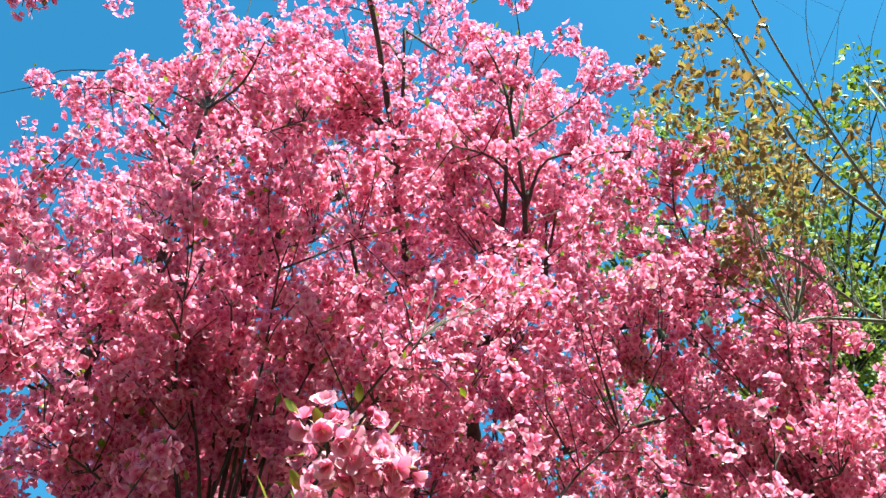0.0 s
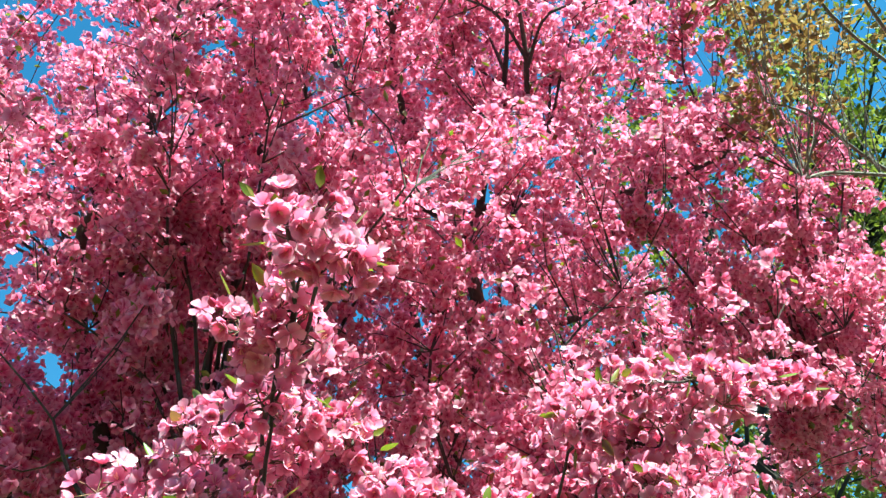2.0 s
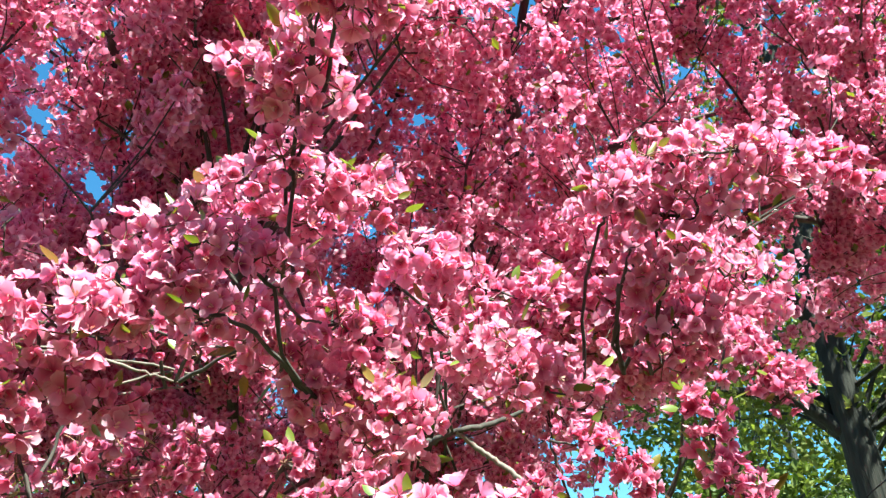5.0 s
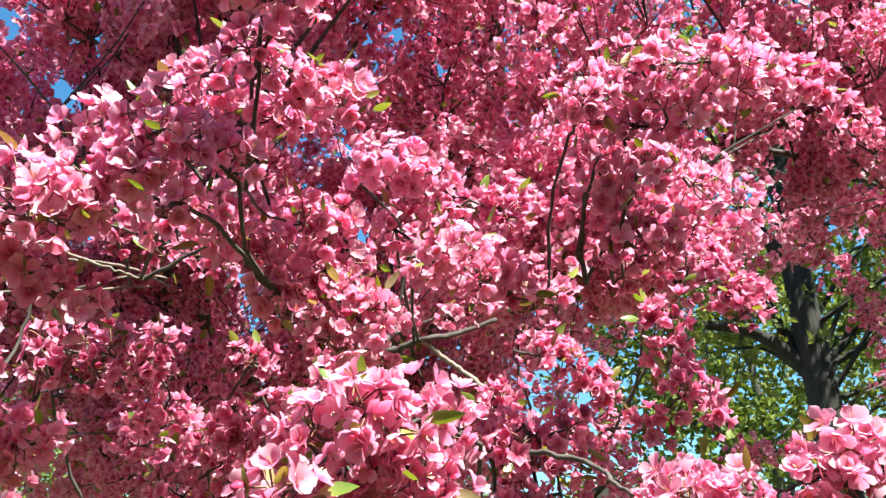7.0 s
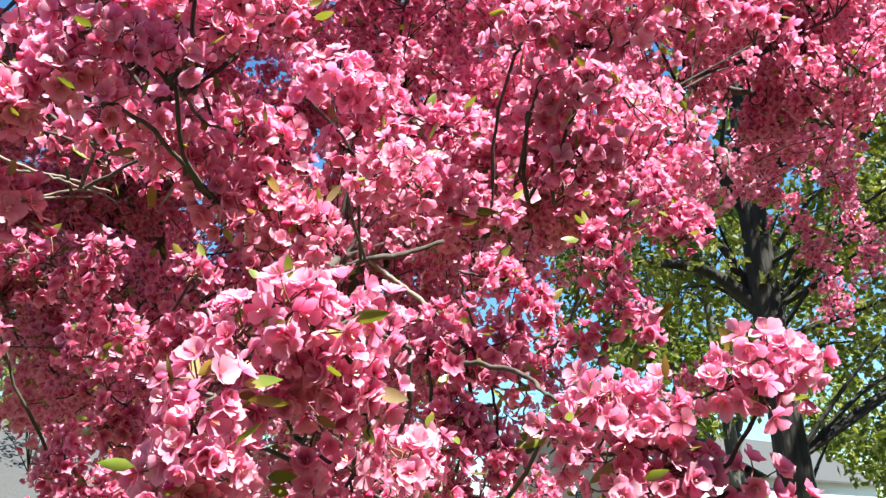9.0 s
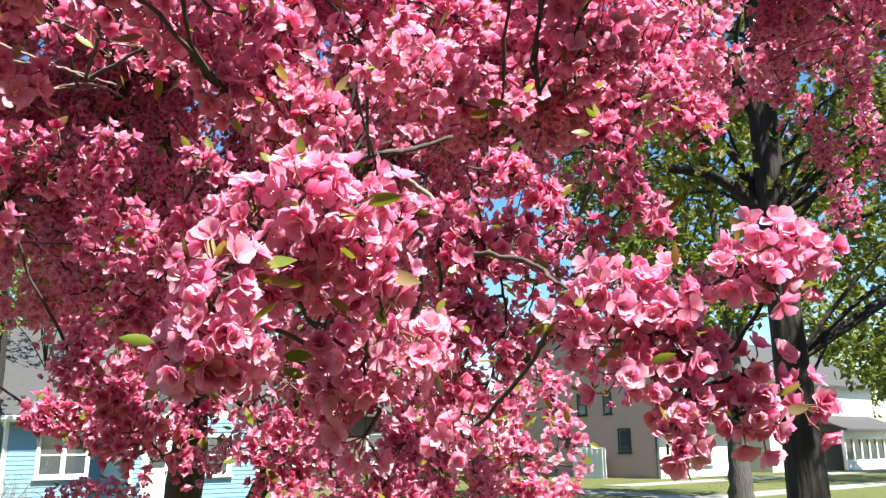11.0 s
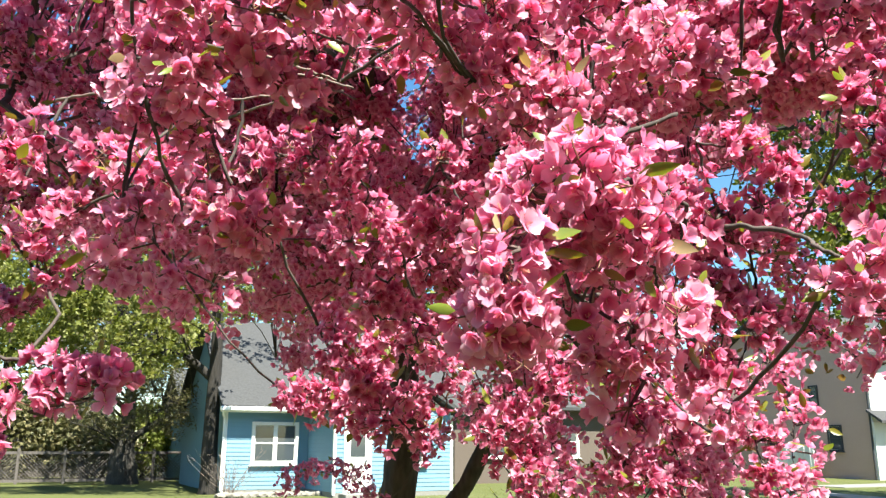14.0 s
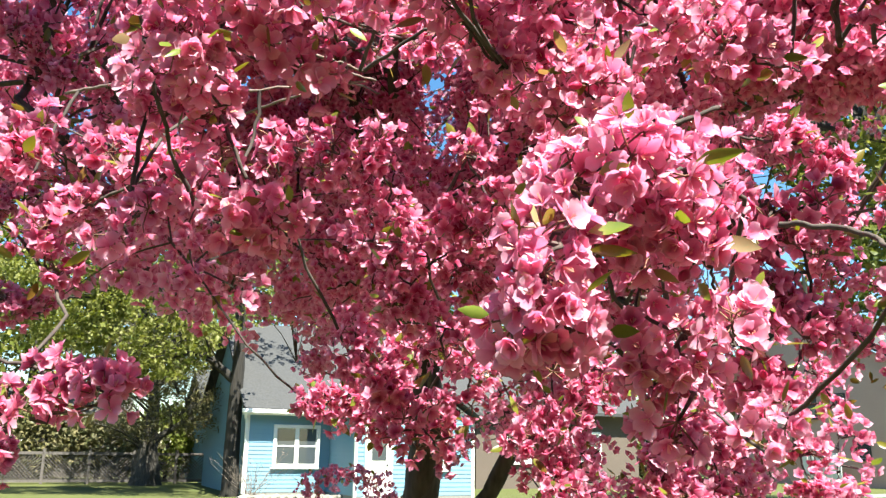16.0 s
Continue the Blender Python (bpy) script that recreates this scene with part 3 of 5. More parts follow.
# ---- trees ----
def leaf_template(long, wide, fold=0.25, rows=4):
    """A pointed leaf along +z, folded at its rib: verts, triangles, slots, tip."""
    s = np.linspace(0, 1, rows + 1)
    hw = wide / 2 * np.sin(np.pi * np.clip(s, 0.02, 1) ** 0.75) ** 0.8
    bend = 0.18 * long * s ** 2
    v, t, tip = [], [], []
    for i in range(rows + 1):
        z, y = s[i] * long, bend[i]
        v += [(-hw[i], y + hw[i] * fold, z), (0, y, z), (hw[i], y + hw[i] * fold, z)]
        tip += [0.5] * 3
    for i in range(rows):
        for c in (0, 1):
            a, b, p, q = i * 3 + c, i * 3 + c + 1, i * 3 + c + 3, i * 3 + c + 4
            if i == 0:
                t.append((1, q, p))
            elif i == rows - 1:
                t.append((a, b, 3 * rows + 1))
            else:
                t += [(a, b, q), (a, q, p)]
    return np.array(v), np.array(t), np.zeros(len(t), int), np.array(tip)


def tuft_template(leaves, long, wide, seed, rows=2):
    """A tuft of a few drooping leaves."""
    g = np.random.default_rng(seed)
    h = Heap()
    base = leaf_template(long, wide, 0.3, rows)
    ways = g.normal(size=(leaves, 3)) + (0, 0, 0.4)
    h.spread(base, frames_for(ways, g.uniform(0, 6.28, leaves)), g.normal(size=(leaves, 3)) * long * 0.25, g.uniform(0.6, 1.1, leaves))
    return h.parts()


def nearest(points, targets):
    """For each target the index of the nearest point."""
    out = np.empty(len(targets), int)
    for i in range(0, len(targets), 400):
        d = ((targets[i:i + 400, None] - points[None]) ** 2).sum(2)
        out[i:i + 400] = d.argmin(1)
    return out


def grow(nodes, ends, sag=0.0, steps=5, low=0.3):
    """Lines that leave the nearest node of the wood and reach each end, rising as shoots do."""
    lines = []
    shift = ends - (0, 0, low)
    for e, i in zip(ends, nearest(nodes, shift)):
        b = nodes[i]
        m = (b + e) / 2 + (0, 0, sag * np.linalg.norm(e - b)) + rng.normal(size=3) * 0.07 * np.linalg.norm(e - b)
        lines.append(smooth_line([b, m, e], steps))
    return lines


def in_lobes(k, lobes, shell=0.5):
    """Points in a set of round lobes (centre, radii), more towards their skin."""
    vol = np.array([r[0] * r[1] * r[2] for _, r in lobes])
    pick = rng.choice(len(lobes), k, p=vol / vol.sum())
    c = np.array([q[0] for q in lobes])[pick]
    r = np.array([q[1] for q in lobes])[pick]
    return c + unit(k) * r * (shell + (1 - shell) * rng.random(k)[:, None] ** 0.6)


def noise_field(p, scale, shift):
    return np.array([noise.noise(Vector(q) * scale + Vector(shift)) for q in p])


def leafy_tree(name, label, base, limbs, lobes, leaf_mat, bark, tuft, tufts, boughs, trunk_r, gaps=-0.15, seed=3, spread_size=(0.7, 1.3)):
    """A trunk, limbs, boughs, twigs and a loose crown of leaf tufts."""
    tree = thing(name, base, label, "tree")
    off = Vector(base)
    wood = []
    for k, (line, r0, r1) in enumerate(limbs):
        pts = smooth_line(line, 22)
        hp = Heap()
        tube(hp, pts, r0, r1, 10, rough=0.05)
        hp.out("trunk" if k == 0 else "limb", [bark], tree, smooth=True)
        wood.append(pts[(4 if k == 0 else 0):])
    wood = np.vstack(wood)
    ends = in_lobes(boughs, lobes, 0.3)
    hp = Heap()
    nodes = []
    for line in grow(wood, ends, 0.06, 8, 0.8):
        tube(hp, line, trunk_r * 0.14, trunk_r * 0.03, 4)
        nodes.append(line[2:])
    nodes = np.vstack(nodes)
    tips = in_lobes(tufts, lobes, 0.45)
    tips = tips[noise_field(tips, 0.9, (seed, 0, 0)) > gaps]
    some = tips[:: max(1, len(tips) // (350 if tufts > 4000 else 90))]
    for line in grow(nodes, some, 0.0, 3, 0.2):
        tube(hp, line, trunk_r * 0.025, trunk_r * 0.012, 3)
    hp.out("bough_wood", [bark], tree)["kind"] = "stuff"
    hp = Heap()
    hp.spread(tuft, frames_for(unit(len(tips)) + (0, 0, 0.3)), tips, rng.uniform(*spread_size, len(tips)))
    crown = hp.out("crown", [leaf_mat], tree)
    crown["kind"] = "stuff"
    return tree


BIG_TUFT = tuft_template(6, 0.075, 0.05, 1)
FAR_TUFT = tuft_template(5, 0.26, 0.17, 2)
FINE_TUFT = tuft_template(7, 0.16, 0.035, 3)
MID_TUFT = tuft_template(6, 0.15, 0.10, 6)
LONG_TUFT = tuft_template(5, 0.040, 0.022, 4, 3)

leafy_tree("maple_tree", "tall maple with dark ridged trunk and yellow-green spring leaves", (2.74, 6.0, 0.1),
           [([(2.76, 6.02, 0.0), (2.73, 6.0, 0.5), (2.71, 5.99, 1.6), (2.70, 5.99, 2.6), (2.70, 5.99, 4.2), (2.85, 6.1, 6.0), (2.95, 6.2, 8.5), (3.0, 6.3, 10.0)], 0.165, 0.05),
            ([(2.68, 6.0, 3.15), (2.62, 6.1, 3.52), (2.54, 6.09, 3.68), (2.47, 6.08, 3.84), (2.15, 6.1, 4.3), (1.9, 6.1, 4.9)], 0.05, 0.02),
            ([(2.70, 6.0, 3.3), (2.3, 6.05, 3.65), (1.81, 6.11, 3.76), (1.3, 6.15, 3.95)], 0.055, 0.02),
            ([(2.72, 6.0, 4.0), (2.3, 5.9, 4.7), (1.8, 5.9, 5.6)], 0.06, 0.02),
            ([(2.72, 6.0, 4.2), (3.3, 5.9, 5.1), (3.9, 5.8, 6.2)], 0.07, 0.025),
            ([(2.85, 6.1, 6.0), (2.4, 6.0, 7.4), (2.2, 6.0, 8.6)], 0.055, 0.02),
            ([(2.9, 6.1, 6.8), (3.6, 6.2, 8.0), (4.1, 6.4, 9.2)], 0.055, 0.02)],
           # the last three lobes are unseen foliage, added sunward to shade the trunk
           [((2.8, 6.5, 4.4), (1.8, 1.1, 1.3)), ((1.6, 6.7, 4.1), (1.1, 0.9, 1.0)), ((2.0, 6.8, 5.6), (1.2, 1.0, 1.2)), ((3.2, 6.3, 6.8), (1.8, 1.5, 2.0)), ((3.3, 6.3, 9.2), (1.5, 1.3, 1.4)), ((4.3, 6.3, 3.8), (1.4, 1.1, 1.1)), ((4.2, 5.9, 3.1), (1.0, 0.9, 0.6)), ((3.5, 6.2, 3.0), (0.8, 0.7, 0.5)), ((4.2, 4.4, 6.6), (1.7, 1.6, 1.3)), ((3.7, 4.9, 5.2), (1.1, 0.9, 0.7)), ((3.9, 4.6, 4.2), (1.0, 0.8, 0.6))],
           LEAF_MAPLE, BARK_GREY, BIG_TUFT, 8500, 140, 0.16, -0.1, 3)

# tree added beyond the right of the view to dapple the near road
leafy_tree("verge_maple", "maple in yellow-green spring leaf, added on the near verge to shade the road", street_place(13.1, 3.3),
           [([street_place(13.1, 3.3, -0.1), street_place(13.2, 3.3, 2.0), street_place(13.1, 3.4, 4.5), street_place(12.9, 3.5, 9.0)], 0.2, 0.06),
            ([street_place(13.1, 3.4, 3.4), street_place(11.4, 3.8, 5.0), street_place(9.6, 4.1, 6.2)], 0.09, 0.03),
            ([street_place(13.1, 3.4, 3.8), street_place(14.8, 3.7, 5.4), street_place(16.4, 4.1, 6.6)], 0.09, 0.03)],
           [(street_place(12.8, 3.7, 7.4), (3.8, 3.2, 2.6)), (street_place(10.2, 4.1, 6.2), (2.2, 2.0, 1.5)), (street_place(16.1, 3.9, 6.4), (2.4, 2.2, 1.6)), (street_place(12.9, 3.7, 10.0), (2.4, 2.2, 1.8))],
           LEAF_GREEN, BARK_GREY, MID_TUFT, 4200, 70, 0.24, -0.12, 14)

leafy_tree("street_maple", "grey-barked maple on the far verge", street_place(21.35, 13.1),
           [([street_place(21.35, 13.1, -0.1), street_place(21.45, 13.15, 1.2), street_place(21.75, 13.2, 3.2), street_place(21.8, 13.3, 5.5), street_place(21.7, 13.4, 9.0)], 0.36, 0.1),
            ([street_place(21.7, 13.2, 3.0), street_place(20.2, 13.0, 4.4), street_place(18.6, 12.8, 6.0)], 0.16, 0.05),
            ([street_place(21.7, 13.2, 3.4), street_place(22.3, 13.2, 5.0), street_place(24.0, 13.3, 6.5)], 0.16, 0.05)],
           [(street_place(20.6, 13.3, 8.5), (4.4, 3.6, 3.8)), (street_place(18.0, 14.0, 11.0), (3.6, 3.2, 2.8)), (street_place(18.2, 13.0, 5.6), (2.6, 2.2, 1.7)), (street_place(23.5, 13.2, 6.6), (2.4, 2.2, 1.8))],
           LEAF_GREEN, BARK_PALE, FAR_TUFT, 4200, 60, 0.4, -0.12, 11)

leafy_tree("yard_tree", "dark-trunked tree beside the blue house with loose spring leaves", street_place(4.88, 24.6),
           [([street_place(4.88, 24.6, -0.1), street_place(4.86, 24.6, 2.0), street_place(4.86, 24.6, 5.0), street_place(4.6, 24.9, 9.0)], 0.26, 0.1),
            ([street_place(4.86, 24.6, 3.2), street_place(3.2, 25.2, 4.6), street_place(1.4, 24.6, 5.4)], 0.13, 0.04)],
           [(street_place(2.2, 25.2, 4.6), (2.6, 2.2, 1.5)), (street_place(2.6, 25.6, 7.4), (2.4, 2.4, 2.2)), (street_place(0.0, 25.4, 6.0), (2.4, 2.2, 2.2)), (street_place(6.0, 25.0, 6.6), (1.6, 1.0, 0.5)), (street_place(4.0, 22.0, 5.0), (1.1, 0.9, 0.9)), (street_place(4.7, 21.6, 6.2), (0.9, 0.8, 0.6)), (street_place(2.6, 24.2, 4.0), (1.8, 1.2, 0.9))],
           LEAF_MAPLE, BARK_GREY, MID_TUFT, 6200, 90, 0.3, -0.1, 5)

leafy_tree("cedar", "broad brownish-green cedar with a thick pale trunk", street_place(3.3, 32.0),
           [([street_place(3.3, 32.0, -0.1), street_place(3.3, 32.0, 0.5), street_place(3.3, 32.0, 1.2), street_place(3.35, 32.0, 2.4), street_place(3.4, 32.0, 6.0)], 0.6, 0.1),
            ([street_place(3.3, 32.0, 1.4), street_place(4.4, 31.5, 2.2), street_place(5.4, 31.0, 2.4)], 0.14, 0.04)],
           [(street_place(3.6, 31.0, 2.9), (3.4, 2.0, 1.5)), (street_place(2.4, 31.0, 4.4), (3.0, 2.0, 1.6)), (street_place(3.3, 32.0, 5.2), (2.2, 2.0, 2.0)), (street_place(4.0, 28.6, 3.0), (0.9, 1.8, 1.1)), (street_place(3.9, 29.5, 4.6), (1.1, 1.6, 1.1))],
           NEEDLE, BARK_PALE, FINE_TUFT, 4200, 60, 0.45, -0.2, 8, (0.8, 1.5))

for k, (s, n, high, wide, seed, mat) in enumerate([(-6, 36, 13, 5.5, 21, LEAF_GREEN), (-1, 40, 15, 6.0, 22, LEAF_GREEN), (-14, 28, 12, 5.0, 30, LEAF_PALE), (33, 46, 15, 6.0, 31, LEAF_GREEN), (2, 50, 18, 6.5, 23, LEAF_GREEN),
                                                    (26, 40, 12, 5.0, 24, LEAF_PALE), (40, 36, 11, 4.6, 25, LEAF_GREEN), (47, 17.5, 9, 3.6, 26, LEAF_GREEN), (37, 14.2, 12, 6.0, 36, LEAF_GREEN), (9, 48, 17, 6.5, 27, LEAF_PALE), (15, 56, 19, 7.0, 32, LEAF_GREEN), (22, 50, 17, 6.5, 33, LEAF_GREEN),
                                                    (62, 30, 12, 6.0, 28, LEAF_GREEN), (-18, 36, 12, 6.0, 29, LEAF_GREEN)]):
    b = street_place(s, n)
    leafy_tree("background_tree", "tree in yellow-green spring leaf beyond the houses", b,
               [([street_place(s, n, -0.1), street_place(s + 0.1, n, high * 0.4), street_place(s, n + 0.2, high * 0.85)], 0.28, 0.06)],
               [(street_place(s, n, high * 0.62), (wide * 0.8, wide * 0.7, high * 0.3)), (street_place(s + wide * 0.5, n, high * 0.45), (wide * 0.5, wide * 0.5, high * 0.2)),
                (street_place(s - wide * 0.5, n, high * 0.5), (wide * 0.5, wide * 0.5, high * 0.22))],
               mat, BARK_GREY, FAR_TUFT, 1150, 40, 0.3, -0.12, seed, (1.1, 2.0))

leafy_tree("bronze_tree", "slender young maple with bronze unfolding leaves", (3.3, 2.85, 0.1),
           [([(3.3, 2.85, 0.0), (3.27, 2.8, 0.8), (2.84, 2.53, 1.91), (2.50, 2.36, 2.72), (2.55, 2.38, 4.12), (2.53, 2.31, 5.43)], 0.034, 0.006),
            ([(2.62, 2.41, 2.30), (2.17, 2.19, 3.25), (1.65, 2.07, 3.57), (1.38, 1.93, 3.73), (1.24, 1.90, 3.78)], 0.010, 0.003),
            ([(2.50, 2.36, 2.83), (2.05, 2.06, 3.62), (1.58, 1.85, 4.15), (1.30, 1.49, 4.48), (1.12, 1.35, 4.61)], 0.009, 0.003),
            ([(2.05, 2.06, 3.62), (1.78, 1.90, 3.95), (1.49, 1.57, 4.36), (1.37, 1.36, 4.75)], 0.008, 0.003),
            ([(2.23, 2.22, 3.30), (1.79, 2.07, 3.51), (1.41, 1.98, 3.52), (1.26, 1.94, 3.47)], 0.009, 0.004)],
           [((1.61, 1.90, 3.66), (0.54, 0.43, 0.43)), ((1.49, 1.63, 4.31), (0.58, 0.51, 0.58)), ((1.84, 1.90, 4.06), (0.66, 0.59, 0.73)), ((2.00, 2.11, 3.30), (0.73, 0.58, 0.66))],
           LEAF_BRONZE, BARK_TWIG, LONG_TUFT, 2300, 90, 0.02, -0.2, 31)

for k, (s, n, wide, high, mat, seed) in enumerate([(-4.5, 37.0, 2.6, 2.6, LEAF_GREEN, 51), (-0.5, 36.6, 2.4, 3.0, NEEDLE, 52), (-9.0, 35.0, 2.8, 2.8, LEAF_GREEN, 53), (2.2, 36.2, 2.2, 2.6, NEEDLE, 56), (4.6, 37.5, 2.0, 3.0, LEAF_GREEN, 57), (-2.6, 35.4, 1.8, 1.8, LEAF_GREEN, 58), (7.5, 41.0, 3.0, 4.2, LEAF_GREEN, 59), (24.5, 36.0, 3.2, 3.4, LEAF_GREEN, 54), (29.0, 35.0, 2.6, 2.8, NEEDLE, 55), (-6.2, 38.0, 3.0, 6.6, LEAF_GREEN, 60), (-2.0, 38.6, 3.0, 6.8, LEAF_MAPLE, 61)]):
    leafy_tree("bush", "dense shaded green bush at the back of the yards", street_place(s, n),
               [([street_place(s, n, -0.1), street_place(s, n, high * 0.3), street_place(s + 0.1, n, high * 0.7)], 0.09, 0.03)],
               [(street_place(s, n, high * 0.5), (wide, wide * 0.7, high * 0.5))], mat, BARK_GREY, FAR_TUFT, 700, 30, 0.12, -0.4, seed)

# bare shrub by the blue house's corner
shrub = thing("bare_shrub", street_place(5.2, 23.2), "bare twiggy brown shrub by the house corner", "shrub")
b = np.array(street_place(5.2, 23.2))
for k in range(40):
    e = b + np.array([rng.normal() * 0.45, rng.normal() * 0.35, rng.uniform(0.5, 1.25)])
    hp = Heap()
    tube(hp, smooth_line([b + rng.normal(size=3) * (0.08, 0.08, 0), (b + e) / 2 + rng.normal(size=3) * 0.08, e], 5), 0.008, 0.003, 3)
    for j in range(5):
        f = b + (e - b) * rng.uniform(0.4, 1)
        tube(hp, [f, f + unit(1)[0] * 0.16 + (0, 0, 0.12)], 0.004, 0.002, 3)
    hp.out("stem", [BARK_TWIG], shrub)

# grass that stands out of the lawn across the street, longer along the edges of the walks
GRASS_TUFT = tuft_template(5, 0.045, 0.012, 9)
gs, gn_ = rng.uniform(-8, 36, 5000), rng.uniform(11.5, 24.0, 5000)
edge = rng.random(5000) < 0.3
gn_[edge] = rng.choice([11.52, 14.1, 15.5], edge.sum()) + rng.normal(0, 0.05, edge.sum())
clear = ~((gn_ > 14.15) & (gn_ < 15.45)) & ~((gs > 7.6) & (gs < 8.9) & (gn_ > 15)) & ~((gs > 21.1) & (gs < 22.5) & (gn_ > 15)) & ~((gs > 26) & (gn_ > 19.9)) & ~((gs > 5) & (gs < 12) & (gn_ > 21))
spots = np.array([street_place(a, b, 0.015) for a, b in zip(gs[clear], gn_[clear])])
hp = Heap()
hp.spread(GRASS_TUFT, frames_for(unit(len(spots)) * 0.35 + (0, 0, 1.0)), spots, rng.uniform(0.5, 1.3, len(spots)))
tagged(hp.out("grass_tufts", [BLADE]), "short spring grass on the lawn by the pavement", "grass", kind="stuff")

# ---- the flowering crabapple ----
PETAL_WIDTH = ([0.0, 0.06, 0.3, 0.55, 0.75, 0.9, 0.97, 1.0], [0.10, 0.17, 0.54, 0.90, 1.0, 0.84, 0.58, 0.26])


def petal_grid(g, long, wide, lift, cup, s, cols, pale):
    """A cupped, round-ended petal that leaves the middle along +x, lifted by an angle: rows at s along it. pale:
    lightening that stands in for sunlight.
    """
    ang = lift + cup * (np.asarray(s) - 0.2)
    step = np.diff(np.concatenate([[0], s])) * long
    x, z = np.cumsum(step * np.cos(ang)), np.cumsum(step * np.sin(ang))
    u = np.linspace(-1, 1, cols)
    twist, wave = g.normal() * 0.06, g.normal(size=len(s)) * 0.0005
    v, tip = [], []
    for i, q in enumerate(s):
        hw = wide / 2 * np.interp(q, *PETAL_WIDTH)
        for c in u:
            side = hw * (0.32 * c * c + twist * c) + wave[i] * c * c
            back = 0.10 * long * q ** 3 * c * c
            v.append((x[i] - side * math.sin(ang[i]) - back * math.cos(ang[i]), hw * c, z[i] + side * math.cos(ang[i]) - back * math.sin(ang[i])))
            tip.append(pale + 0.68 * q + 0.12 * abs(c) * q)
    t = []
    for i in range(len(s) - 1):
        for c in range(cols - 1):
            a = i * cols + c
            t += [(a, a + 1, a + cols + 1), (a, a + cols + 1, a + cols)]
    return np.array(v), np.array(t), np.array(tip)


def far_petal(g, long, wide, lift, cup):
    """The same petal in two triangles."""
    mid, end = lift + cup * 0.3, lift + cup * 0.7
    x, z = 0.6 * long * math.cos(mid), 0.6 * long * math.sin(mid)
    p, q = x + 0.36 * long * math.cos(end), z + 0.36 * long * math.sin(end)
    v = [(0.001, 0, 0), (x, -wide / 2, z + 0.001), (x, wide / 2, z + 0.001), (p, 0, q)]
    return np.array(v), np.array([(0, 1, 2), (1, 3, 2)]), np.array([0.1, 0.65, 0.6, 0.95])


def flower(g, detail=2, open_=0.5):
    """A five-petalled blossom facing +z, with stamens, about 3.4 cm across. detail: 0 far, 1 middling, 2 near."""
    h = Heap()
    lift, shift = radians(44 - 44 * open_), g.normal() * 0.09
    for ring in range(2 if detail and g.random() < 0.3 else 1):
        for k in range(5):
            a = (k + 0.5 * ring + g.normal() * 0.08) * 2 * math.pi / 5
            long, wide = 0.0170 * g.uniform(0.88, 1.12) * (1 - 0.12 * ring), (0.0126 if detail else 0.0142) * g.uniform(0.88, 1.12)
            e, cup = lift + 0.3 * ring + g.normal() * 0.14, g.normal(0.35, 0.4)
            # near petals paler, middling ones deeper: sunlit and shaded blossom put into the colour
            if detail == 2:
                v, t, tip = petal_grid(g, long, wide, e, cup, (0.05, 0.30, 0.58, 0.80, 0.93, 1.0), 3, 0.18)
            elif detail == 1:
                v, t, tip = petal_grid(g, long, wide, e, cup, (0.05, 0.6, 1.0), 3, 0.06)
            else:
                v, t, tip = far_petal(g, long, wide, e, cup)
            c, s = math.cos(a), math.sin(a)
            h.put(v @ np.array([[c, s, 0], [-s, c, 0], [0, 0, 1]]), t, 0, tip + shift)
    if detail == 2:
        for k in range(5):
            a, r = g.uniform(0, 6.28), g.uniform(0.0015, 0.0035)
            top = np.array([math.cos(a) * r, math.sin(a) * r, g.uniform(0.006, 0.009)])
            h.put([(top[0] * 0.3 - 0.0004, top[1] * 0.3, 0.001), (top[0] * 0.3 + 0.0004, top[1] * 0.3, 0.001), top + (0.0006, 0, 0), top - (0.0006, 0, 0), top + (0, 0.0006, 0.001)],
                  [(0, 1, 2), (0, 2, 3), (3, 2, 4)], 1)
    return h.parts()


def bud_template():
    v, t = [], []
    rows, sides = 5, 6
    for i in range(rows):
        u = i / (rows - 1)
        r = 0.0062 * math.sin(math.pi * (0.06 + 0.9 * u)) ** 0.8
        for j in range(sides):
            a = 2 * math.pi * j / sides + 0.5 * u
            v.append((r * math.cos(a), r * math.sin(a), u * 0.017))
    for i in range(rows - 1):
        for j in range(sides):
            a, b = i * sides + j, i * sides + (j + 1) % sides
            t += [(a, b, b + sides), (a, b + sides, a + sides)]
    return np.array(v), np.array(t), np.full(len(t), 2), np.repeat(np.linspace(0, 1, rows), sides)


def cluster(seed, detail=2):
    """An umbel of blossoms on red stalks that spring from one spur at the origin, opening to +z."""
    g = np.random.default_rng(seed)
    h = Heap()
    k = int(g.integers(6, 10)) if detail else 6
    for i in range(k):
        th = math.acos(1 - 1.3 * (i + 0.5) / k)
        ph = i * 2.4 + g.normal() * 0.3
        way = np.array([math.sin(th) * math.cos(ph), math.sin(th) * math.sin(ph), math.cos(th)])
        at = way * g.uniform(0.017, 0.032)
        face = way + g.normal(size=3) * 0.3
        turn = frames_for(face[None], np.array([g.uniform(0, 6.28)]))
        if detail and g.random() < 0.07:
            h.spread(bud_template(), turn, at[None], [0.8])
        else:
            h.spread(flower(g, detail, float(np.clip(g.normal(0.5, 0.3), 0, 1.1))), turn, at[None], [g.uniform(0.85, 1.05)])
        if detail:
            tube(h, [np.zeros(3), at * 0.6 + g.normal(size=3) * 0.003, at], 0.0010, 0.0008, 3, 3)
    return h.parts()


